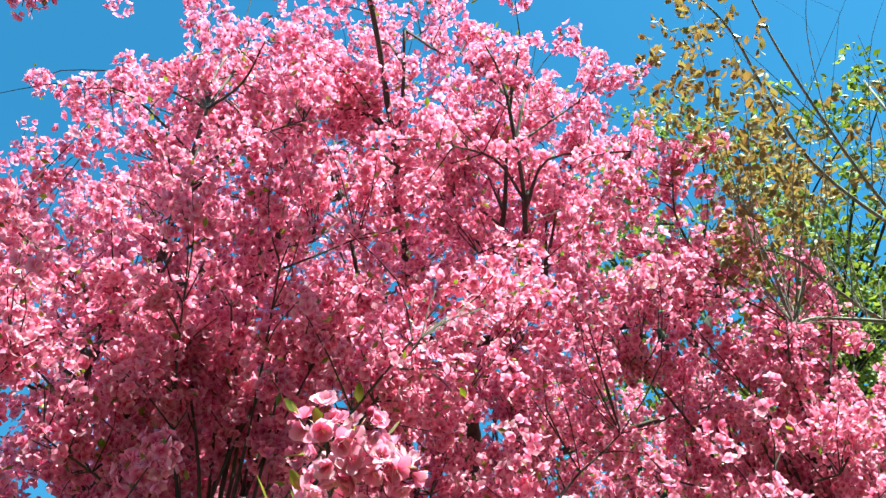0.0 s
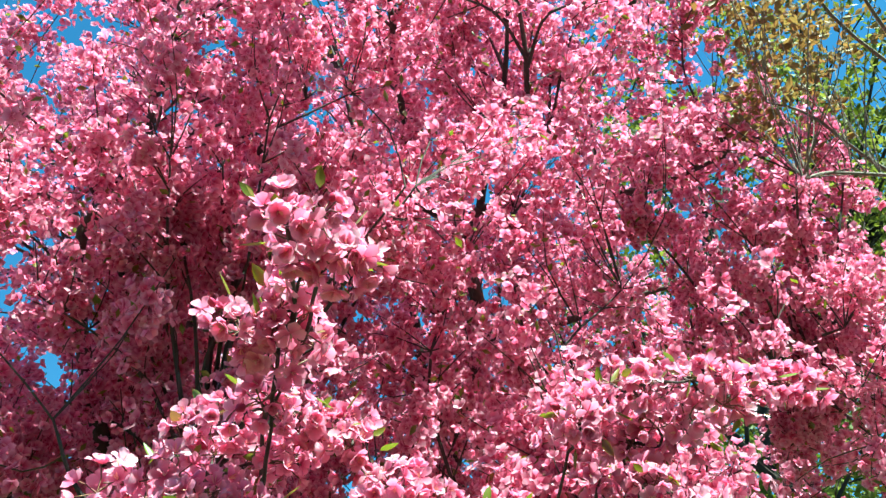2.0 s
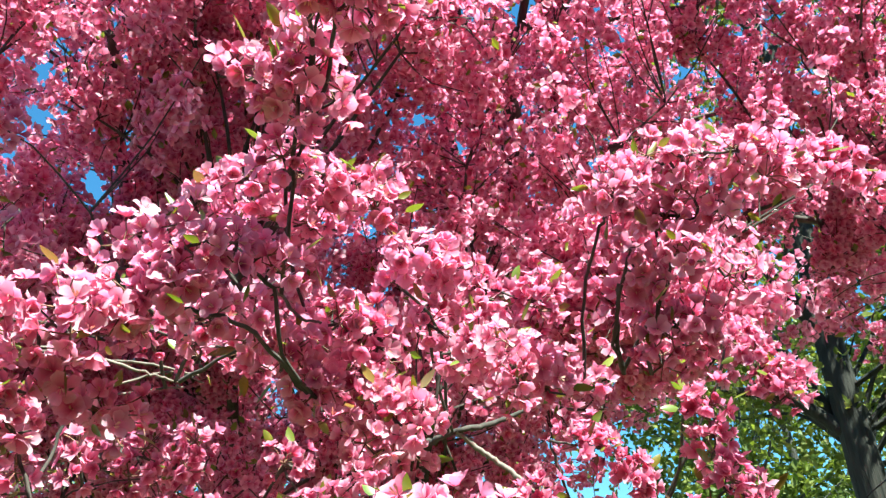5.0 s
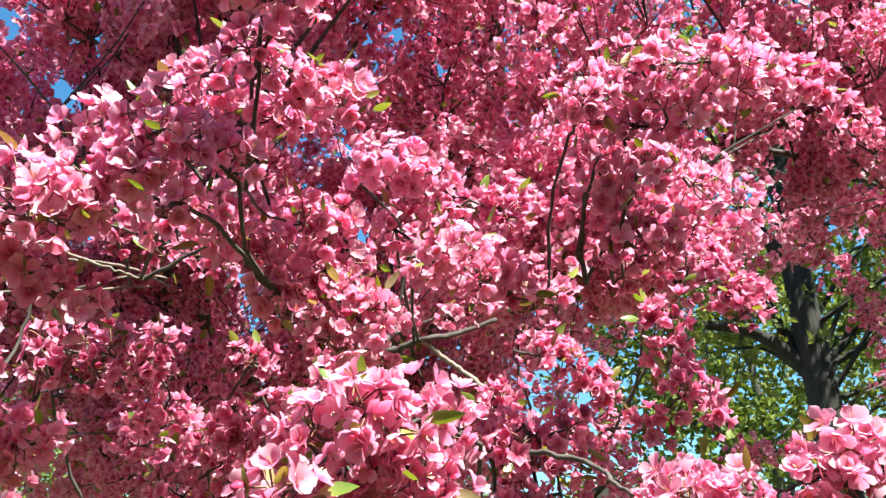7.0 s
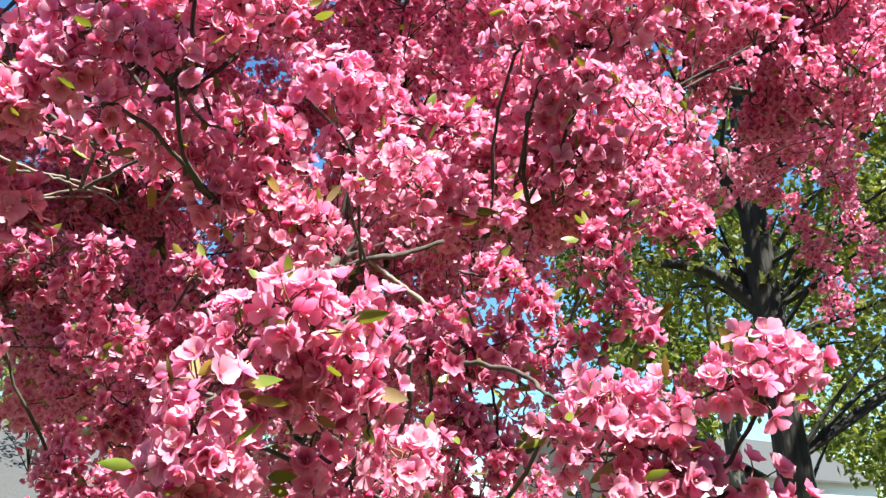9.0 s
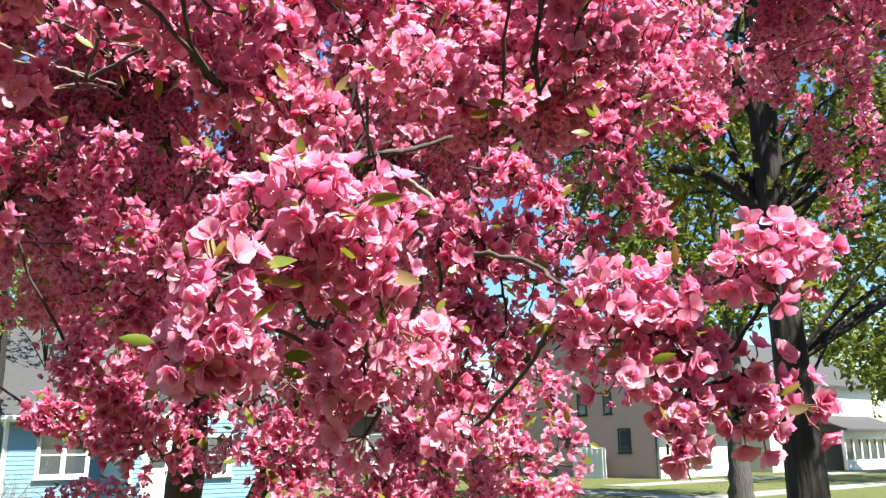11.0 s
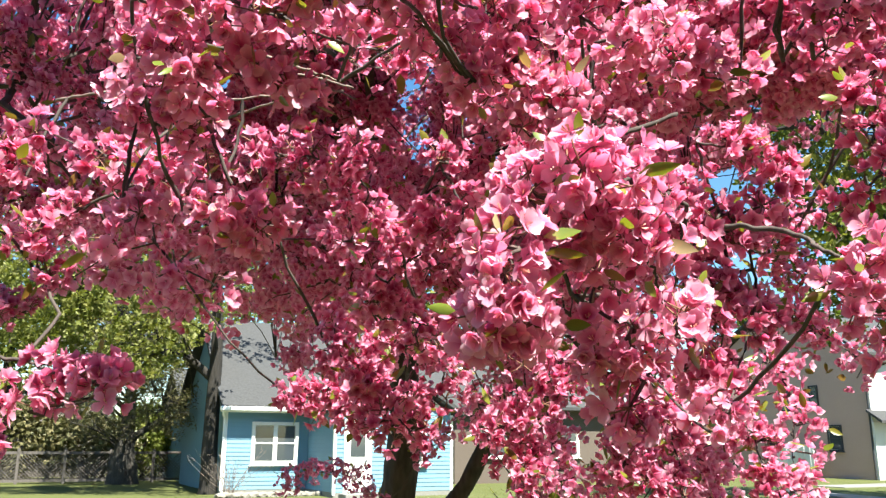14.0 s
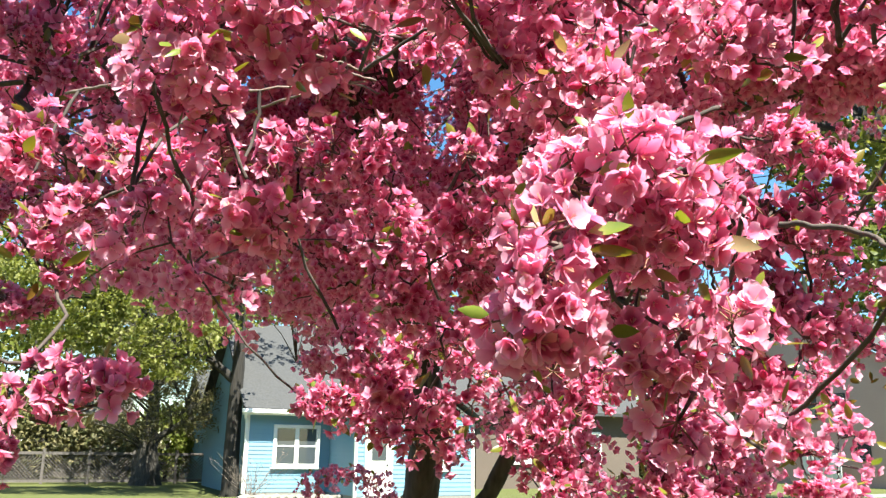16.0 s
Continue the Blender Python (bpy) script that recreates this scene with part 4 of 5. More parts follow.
PETALS = [PETAL, STAMEN, BUD, STALK]
NEAR_CLUSTERS = [cluster(100 + k) for k in range(16)]
NEAR_MESHES = [mesh_data("flower_head", v, t, PETALS, s, a, True) for v, t, s, a in NEAR_CLUSTERS]
MID_CLUSTERS = [cluster(500 + k, 1) for k in range(12)]
FAR_CLUSTERS = [cluster(300 + k, 0) for k in range(12)]
LEAF_SHAPES = [leaf_template(0.034, 0.015, 0.3), leaf_template(0.040, 0.013, 0.45), leaf_template(0.028, 0.014, 0.15)]
LEAF_MESHES = [mesh_data("leaf", v, t, [m], s, a + 0.0, True) for (v, t, s, a) in LEAF_SHAPES for m in (LEAF, LEAF, LEAF, LEAF_BRONZE)]

BASE = Vector((-0.84, 3.5, 0.1))
crab = thing("crabapple_tree", BASE, "flowering crabapple thick with deep pink blossom and dark branches", "tree")
UN = Matrix.Translation(-BASE)


def wood(name, line, r0, r1, sides=10, rough=0.06, steps=26, mat=None):
    pts = smooth_line(line, steps)
    hp = Heap()
    tube(hp, pts, r0, r1, sides, rough=rough)
    hp.out(name, [mat or BARK], crab, smooth=True)
    return pts


WOOD = []
WOOD.append(wood("trunk", [(-0.84, 3.50, 0.0), (-0.82, 3.48, 0.7), (-0.80, 3.45, 1.27), (-0.76, 3.40, 1.52), (-0.73, 3.34, 1.85), (-0.79, 3.30, 2.36), (-0.84, 3.05, 2.9), (-0.86, 2.76, 3.41)], 0.090, 0.036, steps=35))
WOOD.append(wood("trunk", [(-0.82, 3.47, 1.0), (-0.69, 3.45, 1.24), (-0.56, 3.42, 1.43), (-0.43, 3.39, 1.64), (-0.18, 3.27, 2.26), (0.09, 3.19, 2.99), (0.30, 2.86, 3.61), (0.27, 2.63, 3.83)], 0.036, 0.027))
WOOD.append(wood("limb", [(-0.86, 2.76, 3.41), (-0.80, 2.69, 3.60), (-0.63, 2.50, 3.87), (-0.42, 2.15, 4.17), (-0.36, 1.93, 4.41)], 0.031, 0.006))
WOOD.append(wood("limb", [(-0.89, 3.08, 2.78), (-0.92, 2.34, 3.10), (-0.97, 2.10, 3.54), (-0.83, 1.95, 3.60), (-0.75, 1.90, 3.65), (-0.65, 1.71, 3.92), (-0.56, 1.54, 4.20)], 0.028, 0.006))
WOOD.append(wood("limb", [(0.27, 2.63, 3.80), (0.23, 2.53, 3.90), (0.11, 2.47, 3.98), (0.00, 2.43, 4.05), (-0.10, 2.40, 4.15), (-0.17, 2.18, 4.47)], 0.028, 0.007))
WOOD.append(wood("limb", [(0.26, 2.60, 3.82), (0.30, 2.52, 3.93), (0.41, 2.50, 3.96), (0.68, 2.48, 3.94), (0.98, 2.38, 3.90), (1.17, 2.11, 3.77)], 0.026, 0.007))
WOOD.append(wood("limb", [(0.34, 2.49, 3.96), (0.38, 2.23, 4.02), (0.43, 1.98, 4.07), (0.46, 1.80, 4.25)], 0.017, 0.006))
WOOD.append(wood("limb", [(0.45, 2.48, 3.96), (0.58, 2.17, 3.96), (0.50, 2.02, 3.92), (0.49, 1.81, 4.05), (0.45, 1.58, 4.27)], 0.016, 0.006))
WOOD.append(wood("limb", [(0.08, 3.21, 3.05), (0.36, 3.08, 3.73), (0.54, 3.17, 3.82), (0.74, 3.10, 3.82), (0.93, 3.01, 3.83), (1.35, 2.87, 3.85)], 0.030, 0.008))
WOOD.append(wood("limb", [(0.05, 3.24, 2.86), (0.07, 3.10, 3.59), (0.04, 3.00, 3.90), (-0.07, 2.89, 4.03), (-0.11, 2.73, 4.36)], 0.026, 0.007))
WOOD.append(wood("limb", [(0.11, 2.47, 3.98), (0.07, 2.18, 4.16), (0.05, 1.93, 4.23), (0.09, 1.67, 4.40), (0.11, 1.48, 4.58)], 0.016, 0.005))
WOOD.append(wood("limb", [(-0.82, 3.29, 2.48), (-0.64, 2.50, 2.74), (-0.45, 1.93, 2.64), (-0.39, 1.55, 2.33)], 0.022, 0.004))
WOOD.append(wood("limb", [(-0.15, 3.28, 2.32), (-0.06, 2.67, 2.52), (-0.02, 1.94, 2.30), (-0.03, 1.53, 2.11)], 0.020, 0.005))
WOOD.append(wood("limb", [(-0.85, 3.30, 2.24), (-1.26, 2.59, 2.62), (-1.30, 1.91, 2.57), (-1.10, 1.55, 2.31)], 0.023, 0.007))
WOOD.append(wood("limb", [(0.13, 3.08, 3.21), (0.80, 2.94, 3.33), (1.34, 2.86, 3.26), (1.72, 2.84, 3.05)], 0.024, 0.007))
# bough added above the view, to carry blossom that shades the left side
WOOD.append(wood("limb", [(0.06, 1.84, 4.22), (0.0, 1.40, 4.55), (-0.08, 0.98, 4.42), (-0.12, 0.62, 4.02)], 0.012, 0.005))
WOOD.append(wood("limb", [(-0.06, 2.67, 2.52), (0.10, 2.42, 2.50), (0.26, 2.16, 2.42), (0.42, 2.02, 2.40)], 0.009, 0.004))
WOOD.append(wood("limb", [(0.80, 2.94, 3.33), (1.0, 2.70, 3.20), (1.2, 2.45, 3.14), (1.36, 2.32, 3.18)], 0.009, 0.004))
# second added overhead bough, unseen, for more shade on the lower left
WOOD.append(wood("limb", [(-0.08, 0.98, 4.42), (-0.38, 0.86, 4.36), (-0.70, 0.78, 4.2), (-1.05, 0.74, 3.98)], 0.010, 0.004))
main_wood = np.vstack(WOOD)


def crown_ends(k):
    """Ends of shoots inside the crown's outline, leaving the open spaces below it free."""
    p = in_lobes(k * 3, [((-0.16, 2.70, 3.84), (1.89, 1.44, 1.78)), ((-0.18, 2.34, 4.95), (1.23, 0.96, 1.02)), ((-1.20, 2.35, 3.37), (0.87, 1.07, 1.07)), ((-0.88, 2.52, 2.66), (1.31, 1.25, 1.08)), ((-0.22, 2.82, 2.71), (1.03, 1.34, 1.10)), ((-0.87, 2.90, 2.54), (1.45, 1.33, 0.90)), ((-0.29, 2.95, 3.23), (1.51, 1.39, 1.04)), ((-0.32, 1.61, 3.51), (0.94, 0.47, 0.52)), ((-1.46, 2.13, 2.72), (0.74, 0.84, 0.60)), ((1.22, 2.97, 3.49), (0.85, 0.98, 0.67)), ((0.76, 2.64, 3.96), (0.93, 1.05, 0.70)), ((-1.07, 1.98, 4.35), (0.66, 0.50, 0.66)), ((0.52, 1.93, 4.69), (0.65, 0.54, 0.54)), ((0.89, 2.22, 4.35), (0.62, 0.56, 0.51)), ((-1.3, 3.2, 2.9), (1.1, 0.9, 0.8)), ((-1.9, 3.0, 3.0), (1.0, 1.0, 0.9)), ((-0.4, 3.4, 3.3), (1.2, 0.8, 1.0)), ((1.40, 2.45, 3.45), (0.55, 0.5, 0.7)), ((1.20, 2.25, 2.95), (0.40, 0.40, 0.35))], 0.35)
    x, y, z = p.T
    low = np.interp(x, [-2.4, -1.6, -1.1, -0.1, 0.35, 0.6, 1.0, 1.9], [2.42, 2.30, 1.92, 1.80, 1.99, 2.75, 2.62, 2.7]) + 0.15 * noise_field(p, 2.2, (9, 2, 0))
    clear = (y > 1.1 + 0.28 * (z < 2.85)) & (np.hypot(x - 0.13, y - 0.05) > np.where(z > 3.1, 1.15, 1.4))
    p = p[(z > low) & clear & (noise_field(p, 2.6, (4, 7, 1)) > -0.15)]
    return p[:k]


# includes wood for the added shade lobes overhead, near z 4
boughs = np.vstack([crown_ends(500), in_lobes(14, [((1.40, 2.45, 3.45), (0.55, 0.5, 0.7)), ((1.20, 2.25, 2.95), (0.40, 0.40, 0.35))], 0.2), in_lobes(14, [((-0.1, 0.7, 4.05), (0.45, 0.35, 0.3))], 0.2), in_lobes(14, [((-0.75, 0.75, 4.1), (0.45, 0.35, 0.3))], 0.2),
                    in_lobes(24, [((-0.35, 1.7, 3.35), (0.5, 0.2, 0.35)), ((0.45, 1.92, 2.52), (0.32, 0.18, 0.25))], 0.1), in_lobes(24, [((1.22, 2.25, 3.65), (0.42, 0.4, 0.4)), ((-0.25, 1.7, 4.35), (0.9, 0.3, 0.5))], 0.1)])
hp = Heap()
nodes = [main_wood]
for line in grow(main_wood, boughs, 0.05, 7, 0.3):
    tube(hp, line, 0.0065, 0.0025, 5, rough=0.05)
    nodes.append(line[2:])
nodes = np.vstack(nodes)
twig_points, twig_ways = [], []
# first three lobes: unseen overhead blossom, added to shade the lower left crown
reach = np.vstack([in_lobes(110, [((-0.1, 0.7, 4.05), (0.48, 0.38, 0.35))], 0.1), in_lobes(160, [((-0.75, 0.75, 4.1), (0.5, 0.4, 0.35))], 0.1), in_lobes(85, [((0.12, 0.98, 4.25), (0.45, 0.24, 0.28))], 0.1),
                   in_lobes(160, [((-0.25, 1.7, 4.35), (0.95, 0.32, 0.55))], 0.0), in_lobes(140, [((-0.5, 1.75, 3.32), (0.75, 0.25, 0.4))], 0.0), in_lobes(130, [((0.45, 1.92, 2.52), (0.36, 0.2, 0.27))], 0.0), in_lobes(160, [((1.22, 2.25, 3.65), (0.45, 0.42, 0.42)), ((1.32, 2.45, 3.25), (0.40, 0.40, 0.35))], 0.1)])
for line in grow(nodes, np.vstack([crown_ends(5000), reach]), 0.03, 5, 0.13):
    tube(hp, line, 0.0026, 0.0013, 3)
    long = np.linalg.norm(line[-1] - line[0])
    way = (line[-1] - line[0]) / max(long, 0.01)
    for u in rng.uniform(max(0.1, 1 - 0.14 / max(long, 0.05)), 1.05, int(rng.integers(2, 6))):
        i = min(u, 1.0) * (len(line) - 1)
        a = int(min(i, len(line) - 2))
        p = line[a] + (line[a + 1] - line[a]) * (i - a) + way * max(0, u - 1)
        off = unit(1)[0]
        twig_points.append(p + off * 0.022 * rng.random() ** 0.5)
        twig_ways.append(off + way * 0.3 + np.array((0.15, -0.4, 0.3)))
hp.out("bough_wood", [BARK], crab)["kind"] = "stuff"
twig_points, twig_ways = np.array(twig_points), np.array(twig_ways) + (0, 0, 0.25)
bare = np.linalg.norm(main_wood[nearest(main_wood, twig_points)] - twig_points, axis=1) > 0.03
twig_points, twig_ways = twig_points[bare], twig_ways[bare]
hp = Heap()
pick = rng.integers(0, len(FAR_CLUSTERS), len(twig_points))
for k, shape in enumerate(FAR_CLUSTERS):
    m = pick == k
    hp.spread(shape, frames_for(twig_ways[m]), twig_points[m], rng.uniform(1.1, 1.45, m.sum()))
hp.out("blossom", PETALS, crab)["kind"] = "stuff"
hp = Heap()
leaf_at = twig_points[rng.random(len(twig_points)) < 0.8]
small_leaf = leaf_template(0.032, 0.017, 0.3, 2)
hp.spread(small_leaf, frames_for(unit(len(leaf_at)) + (0, 0, 0.3)), leaf_at + unit(len(leaf_at)) * 0.045, rng.uniform(0.6, 1.1, len(leaf_at)))
hp.out("foliage", [LEAF], crab)["kind"] = "stuff"

# ---- boughs that hang close to the path ----
near_points, near_ways = [], []


spur_heap = Heap()
shoot_nodes = [nodes]


def spray(line, radius, count):
    """A flowering shoot: its wood, and places for flower heads round it."""
    pts = smooth_line(line, 5 * len(line))
    held = np.vstack(shoot_nodes)
    root = held[nearest(held, pts[:1] + (0, 0.14, -0.12))[0]]
    mid = (root + pts[0]) / 2 + rng.normal(size=3) * 0.06 * np.linalg.norm(root - pts[0])
    lead = smooth_line([root, mid, pts[0], pts[1]], 12)[:-5]
    hp = Heap()
    whole = np.vstack([lead, pts])
    whole[1:-1] += rng.normal(size=(len(whole) - 2, 3)) * 0.0015
    tube(hp, whole, 0.0025, 0.0012, 6, rough=0.1)
    hp.out("branch", [BARK], crab, smooth=True)
    shoot_nodes.append(pts)
    count = round(count * 1.2)
    for k in range(count):
        u = min(0.999, (k + rng.random()) / count) * (len(pts) - 1)
        a = int(u)
        p = pts[a] + (pts[a + 1] - pts[a]) * (u - a)
        off = unit(1)[0]
        p = p + off * radius * 1.15 * rng.random() ** 0.6
        near_points.append(p)
        near_ways.append(off * 0.95 + np.array((0.38, -0.95, 0.4)))
        q = pts[nearest(pts, p[None])[0]]
        tube(spur_heap, [q, (p + q) / 2 + rng.normal(size=3) * 0.006, p], 0.0022, 0.0014, 4)


def bare_branch(line, r0, r1, mat):
    pts = smooth_line(line, 6 * len(line))
    pts[1:-1] += rng.normal(size=(len(pts) - 2, 3)) * 0.0008
    hp = Heap()
    tube(hp, pts, r0, r1, 7, rough=0.1)
    hp.out("branch", [mat], crab, smooth=True)
    shoot_nodes.append(pts)


bare_branch([(-0.03, 1.52, 2.13), (0.01, 1.51, 2.12), (0.06, 1.49, 2.13), (0.11, 1.50, 2.14), (0.18, 1.52, 2.17)], 0.0061, 0.0034, BARK)
bare_branch([(0.06, 1.49, 2.13), (0.10, 1.51, 2.10), (0.14, 1.52, 2.07), (0.18, 1.52, 2.03), (0.23, 1.53, 1.99), (0.31, 1.55, 1.93)], 0.0046, 0.0034, BARK_TWIG)
bare_branch([(-0.64, 1.56, 2.24), (-0.53, 1.53, 2.25), (-0.43, 1.55, 2.28), (-0.37, 1.56, 2.26)], 0.0027, 0.0016, BARK_TWIG)
bare_branch([(-0.47, 1.39, 2.24), (-0.40, 1.39, 2.23), (-0.34, 1.45, 2.23)], 0.0024, 0.0016, BARK_TWIG)
bare_branch([(-0.11, 1.02, 2.15), (-0.09, 1.05, 2.13), (-0.07, 1.07, 2.13)], 0.0021, 0.0016, BARK_TWIG)
bare_branch([(0.28, 1.23, 2.11), (0.27, 1.18, 2.14), (0.27, 1.12, 2.18)], 0.0029, 0.0023, BARK)
bare_branch([(0.19, 1.17, 1.89), (0.24, 1.12, 1.87), (0.26, 1.07, 1.84), (0.29, 1.04, 1.81)], 0.0034, 0.0017, BARK)
bare_branch([(0.31, 1.09, 1.78), (0.34, 1.06, 1.78), (0.38, 1.04, 1.79)], 0.0029, 0.0018, BARK)
bare_branch([(-0.44, 1.15, 2.16), (-0.38, 1.16, 2.15), (-0.31, 1.18, 2.13), (-0.28, 1.22, 2.13)], 0.0024, 0.0014, BARK_TWIG)
bare_branch([(-0.75, 1.26, 2.16), (-0.63, 1.23, 2.15), (-0.47, 1.22, 2.12), (-0.30, 1.29, 2.15)], 0.0025, 0.0014, BARK_TWIG)
bare_branch([(0.17, 1.35, 1.76), (0.18, 1.37, 1.70), (0.20, 1.39, 1.66)], 0.0029, 0.0018, BARK_TWIG)
bare_branch([(-1.66, 1.63, 2.49), (-1.43, 1.58, 2.53), (-1.31, 1.57, 2.56)], 0.0108, 0.0065, BARK_TWIG)
spray([(0.00, 1.16, 2.23), (0.06, 1.16, 2.25), (0.13, 1.20, 2.22), (0.21, 1.23, 2.21)], 0.028, 11)
spray([(0.04, 1.20, 2.18), (0.11, 1.24, 2.15), (0.16, 1.23, 2.12), (0.25, 1.29, 2.11)], 0.032, 12)
spray([(-0.14, 1.14, 2.14), (-0.07, 1.12, 2.15), (-0.02, 1.15, 2.14), (-0.03, 1.19, 2.09), (0.00, 1.21, 2.01)], 0.035, 14)
spray([(0.26, 1.12, 2.26), (0.28, 1.09, 2.28), (0.34, 1.06, 2.31), (0.42, 1.04, 2.30), (0.50, 1.09, 2.32), (0.60, 1.16, 2.35)], 0.027, 18)
spray([(0.32, 1.10, 2.26), (0.37, 1.08, 2.24), (0.44, 1.06, 2.27)], 0.025, 6)
spray([(0.28, 1.09, 2.20), (0.32, 1.14, 2.16), (0.34, 1.16, 2.12), (0.31, 1.21, 2.10)], 0.029, 9)
spray([(0.33, 1.07, 2.19), (0.37, 1.07, 2.17)], 0.021, 3)
spray([(0.49, 1.44, 2.24), (0.51, 1.42, 2.18), (0.55, 1.38, 2.14), (0.51, 1.40, 2.11)], 0.025, 10)
spray([(0.37, 1.32, 2.09), (0.40, 1.30, 2.08), (0.40, 1.33, 2.03)], 0.013, 4)
spray([(0.35, 1.30, 1.94), (0.39, 1.26, 1.97), (0.43, 1.29, 1.94)], 0.017, 5)
spray([(0.15, 1.23, 1.92), (0.17, 1.25, 1.85), (0.14, 1.22, 1.79), (0.07, 1.14, 1.77)], 0.029, 12)
spray([(-0.21, 2.60, 1.55), (-0.07, 2.55, 1.49), (0.07, 2.50, 1.43)], 0.062, 23)
spray([(0.24, 2.52, 1.64), (0.31, 2.48, 1.52), (0.34, 2.44, 1.41)], 0.062, 20)
spray([(-0.41, 0.93, 2.03), (-0.34, 0.91, 2.02), (-0.29, 0.94, 2.01), (-0.25, 0.99, 2.01)], 0.024, 9)
spray([(-0.50, 1.07, 1.90), (-0.42, 1.05, 1.91), (-0.36, 1.07, 1.90), (-0.31, 1.12, 1.90)], 0.024, 9)
spray([(-0.39, 0.90, 2.08), (-0.30, 0.90, 2.07), (-0.24, 0.93, 2.06)], 0.024, 7)
spray([(-0.21, 1.05, 2.13), (-0.14, 1.04, 2.12), (-0.09, 1.09, 2.06), (-0.05, 1.11, 2.04)], 0.024, 9)
spray([(-0.60, 1.83, 1.76), (-0.52, 1.81, 1.74), (-0.44, 1.78, 1.72), (-0.37, 1.79, 1.71)], 0.022, 12)
spray([(0.19, 1.22, 1.93), (0.22, 1.24, 1.89), (0.23, 1.26, 1.82), (0.20, 1.24, 1.74), (0.18, 1.18, 1.69)], 0.037, 15)
spray([(0.26, 1.04, 1.80), (0.29, 1.03, 1.80), (0.33, 1.02, 1.82), (0.38, 1.02, 1.82), (0.42, 1.02, 1.83), (0.47, 1.01, 1.84)], 0.021, 9)
spray([(0.32, 1.02, 1.81), (0.35, 1.03, 1.78), (0.38, 1.03, 1.77), (0.32, 1.04, 1.74), (0.31, 1.06, 1.75)], 0.019, 7)
spray([(0.37, 1.05, 1.77), (0.38, 1.05, 1.73), (0.36, 1.04, 1.70), (0.35, 1.03, 1.67)], 0.013, 5)
spray([(0.46, 1.02, 1.82), (0.46, 1.01, 1.84), (0.49, 1.02, 1.84)], 0.022, 3)
spray([(0.45, 1.06, 1.75), (0.43, 1.07, 1.70), (0.49, 1.08, 1.71)], 0.015, 5)
spray([(0.12, 1.64, 1.77), (0.08, 1.55, 1.66), (0.07, 1.53, 1.63), (0.13, 1.56, 1.61)], 0.026, 13)
spray([(-0.01, 1.63, 1.80), (-0.08, 1.62, 1.73), (-0.09, 1.63, 1.63), (-0.03, 1.59, 1.51)], 0.047, 22)
spray([(0.12, 1.77, 1.79), (0.15, 1.74, 1.69), (0.16, 1.70, 1.59), (0.14, 1.74, 1.47)], 0.048, 22)
spray([(0.29, 1.84, 1.79), (0.30, 1.80, 1.66), (0.32, 1.76, 1.59), (0.34, 1.72, 1.50), (0.29, 1.73, 1.47)], 0.035, 21)
spray([(-0.33, 1.73, 1.87), (-0.39, 1.72, 1.82), (-0.40, 1.71, 1.74), (-0.35, 1.72, 1.69)], 0.038, 14)
spray([(-0.25, 1.67, 1.84), (-0.24, 1.70, 1.77), (-0.28, 1.73, 1.68)], 0.030, 10)
spray([(-0.39, 1.73, 1.79), (-0.48, 1.71, 1.75), (-0.54, 1.71, 1.74)], 0.013, 7)
spray([(-0.39, 1.08, 2.01), (-0.39, 1.03, 2.06), (-0.38, 1.01, 2.09), (-0.39, 0.97, 2.13)], 0.036, 8)
spray([(-0.46, 1.05, 2.05), (-0.44, 1.06, 2.02), (-0.36, 1.05, 2.02)], 0.024, 6)
spray([(-0.73, 1.19, 2.01), (-0.75, 1.14, 2.04), (-0.78, 1.09, 2.07), (-0.85, 1.08, 2.02)], 0.037, 11)
spray([(-0.45, 1.22, 2.00), (-0.52, 1.20, 2.00), (-0.57, 1.18, 2.02), (-0.68, 1.18, 2.07)], 0.032, 12)
spray([(-0.62, 1.18, 1.96), (-0.68, 1.17, 1.93), (-0.69, 1.20, 1.87)], 0.020, 6)
spray([(-0.74, 1.15, 1.94), (-0.82, 1.13, 1.91), (-0.86, 1.16, 1.81)], 0.016, 8)
spray([(-0.62, 1.10, 1.75), (-0.55, 1.08, 1.73), (-0.48, 1.07, 1.71), (-0.59, 1.08, 1.69)], 0.021, 7)
spray([(-0.70, 1.07, 1.76), (-0.65, 1.08, 1.72), (-0.61, 1.08, 1.67)], 0.017, 4)
spray([(-0.74, 1.05, 1.70), (-0.68, 1.03, 1.65), (-0.66, 1.04, 1.63)], 0.013, 3)
spray([(-0.17, 1.34, 2.05), (-0.14, 1.36, 1.97), (-0.21, 1.39, 1.93), (-0.29, 1.41, 1.85), (-0.19, 1.39, 1.82)], 0.041, 20)
spray([(-0.40, 1.52, 1.82), (-0.34, 1.50, 1.77), (-0.30, 1.54, 1.72), (-0.24, 1.51, 1.66)], 0.043, 15)
spray([(-0.32, 1.18, 2.19), (-0.25, 1.25, 2.19), (-0.15, 1.22, 2.17), (-0.06, 1.18, 2.18)], 0.035, 15)
spray([(-0.44, 1.32, 2.07), (-0.36, 1.34, 2.07), (-0.29, 1.38, 2.03), (-0.34, 1.46, 1.97)], 0.040, 14)
spray([(-0.04, 1.14, 2.15), (-0.03, 1.15, 2.09), (0.00, 1.15, 2.05), (-0.01, 1.17, 2.00)], 0.032, 8)
spray([(0.20, 1.47, 2.10), (0.28, 1.47, 2.08), (0.34, 1.49, 2.02), (0.27, 1.48, 1.97)], 0.033, 12)
spray([(0.16, 1.43, 2.02), (0.18, 1.40, 1.96), (0.22, 1.40, 1.92), (0.33, 1.46, 1.95)], 0.033, 12)
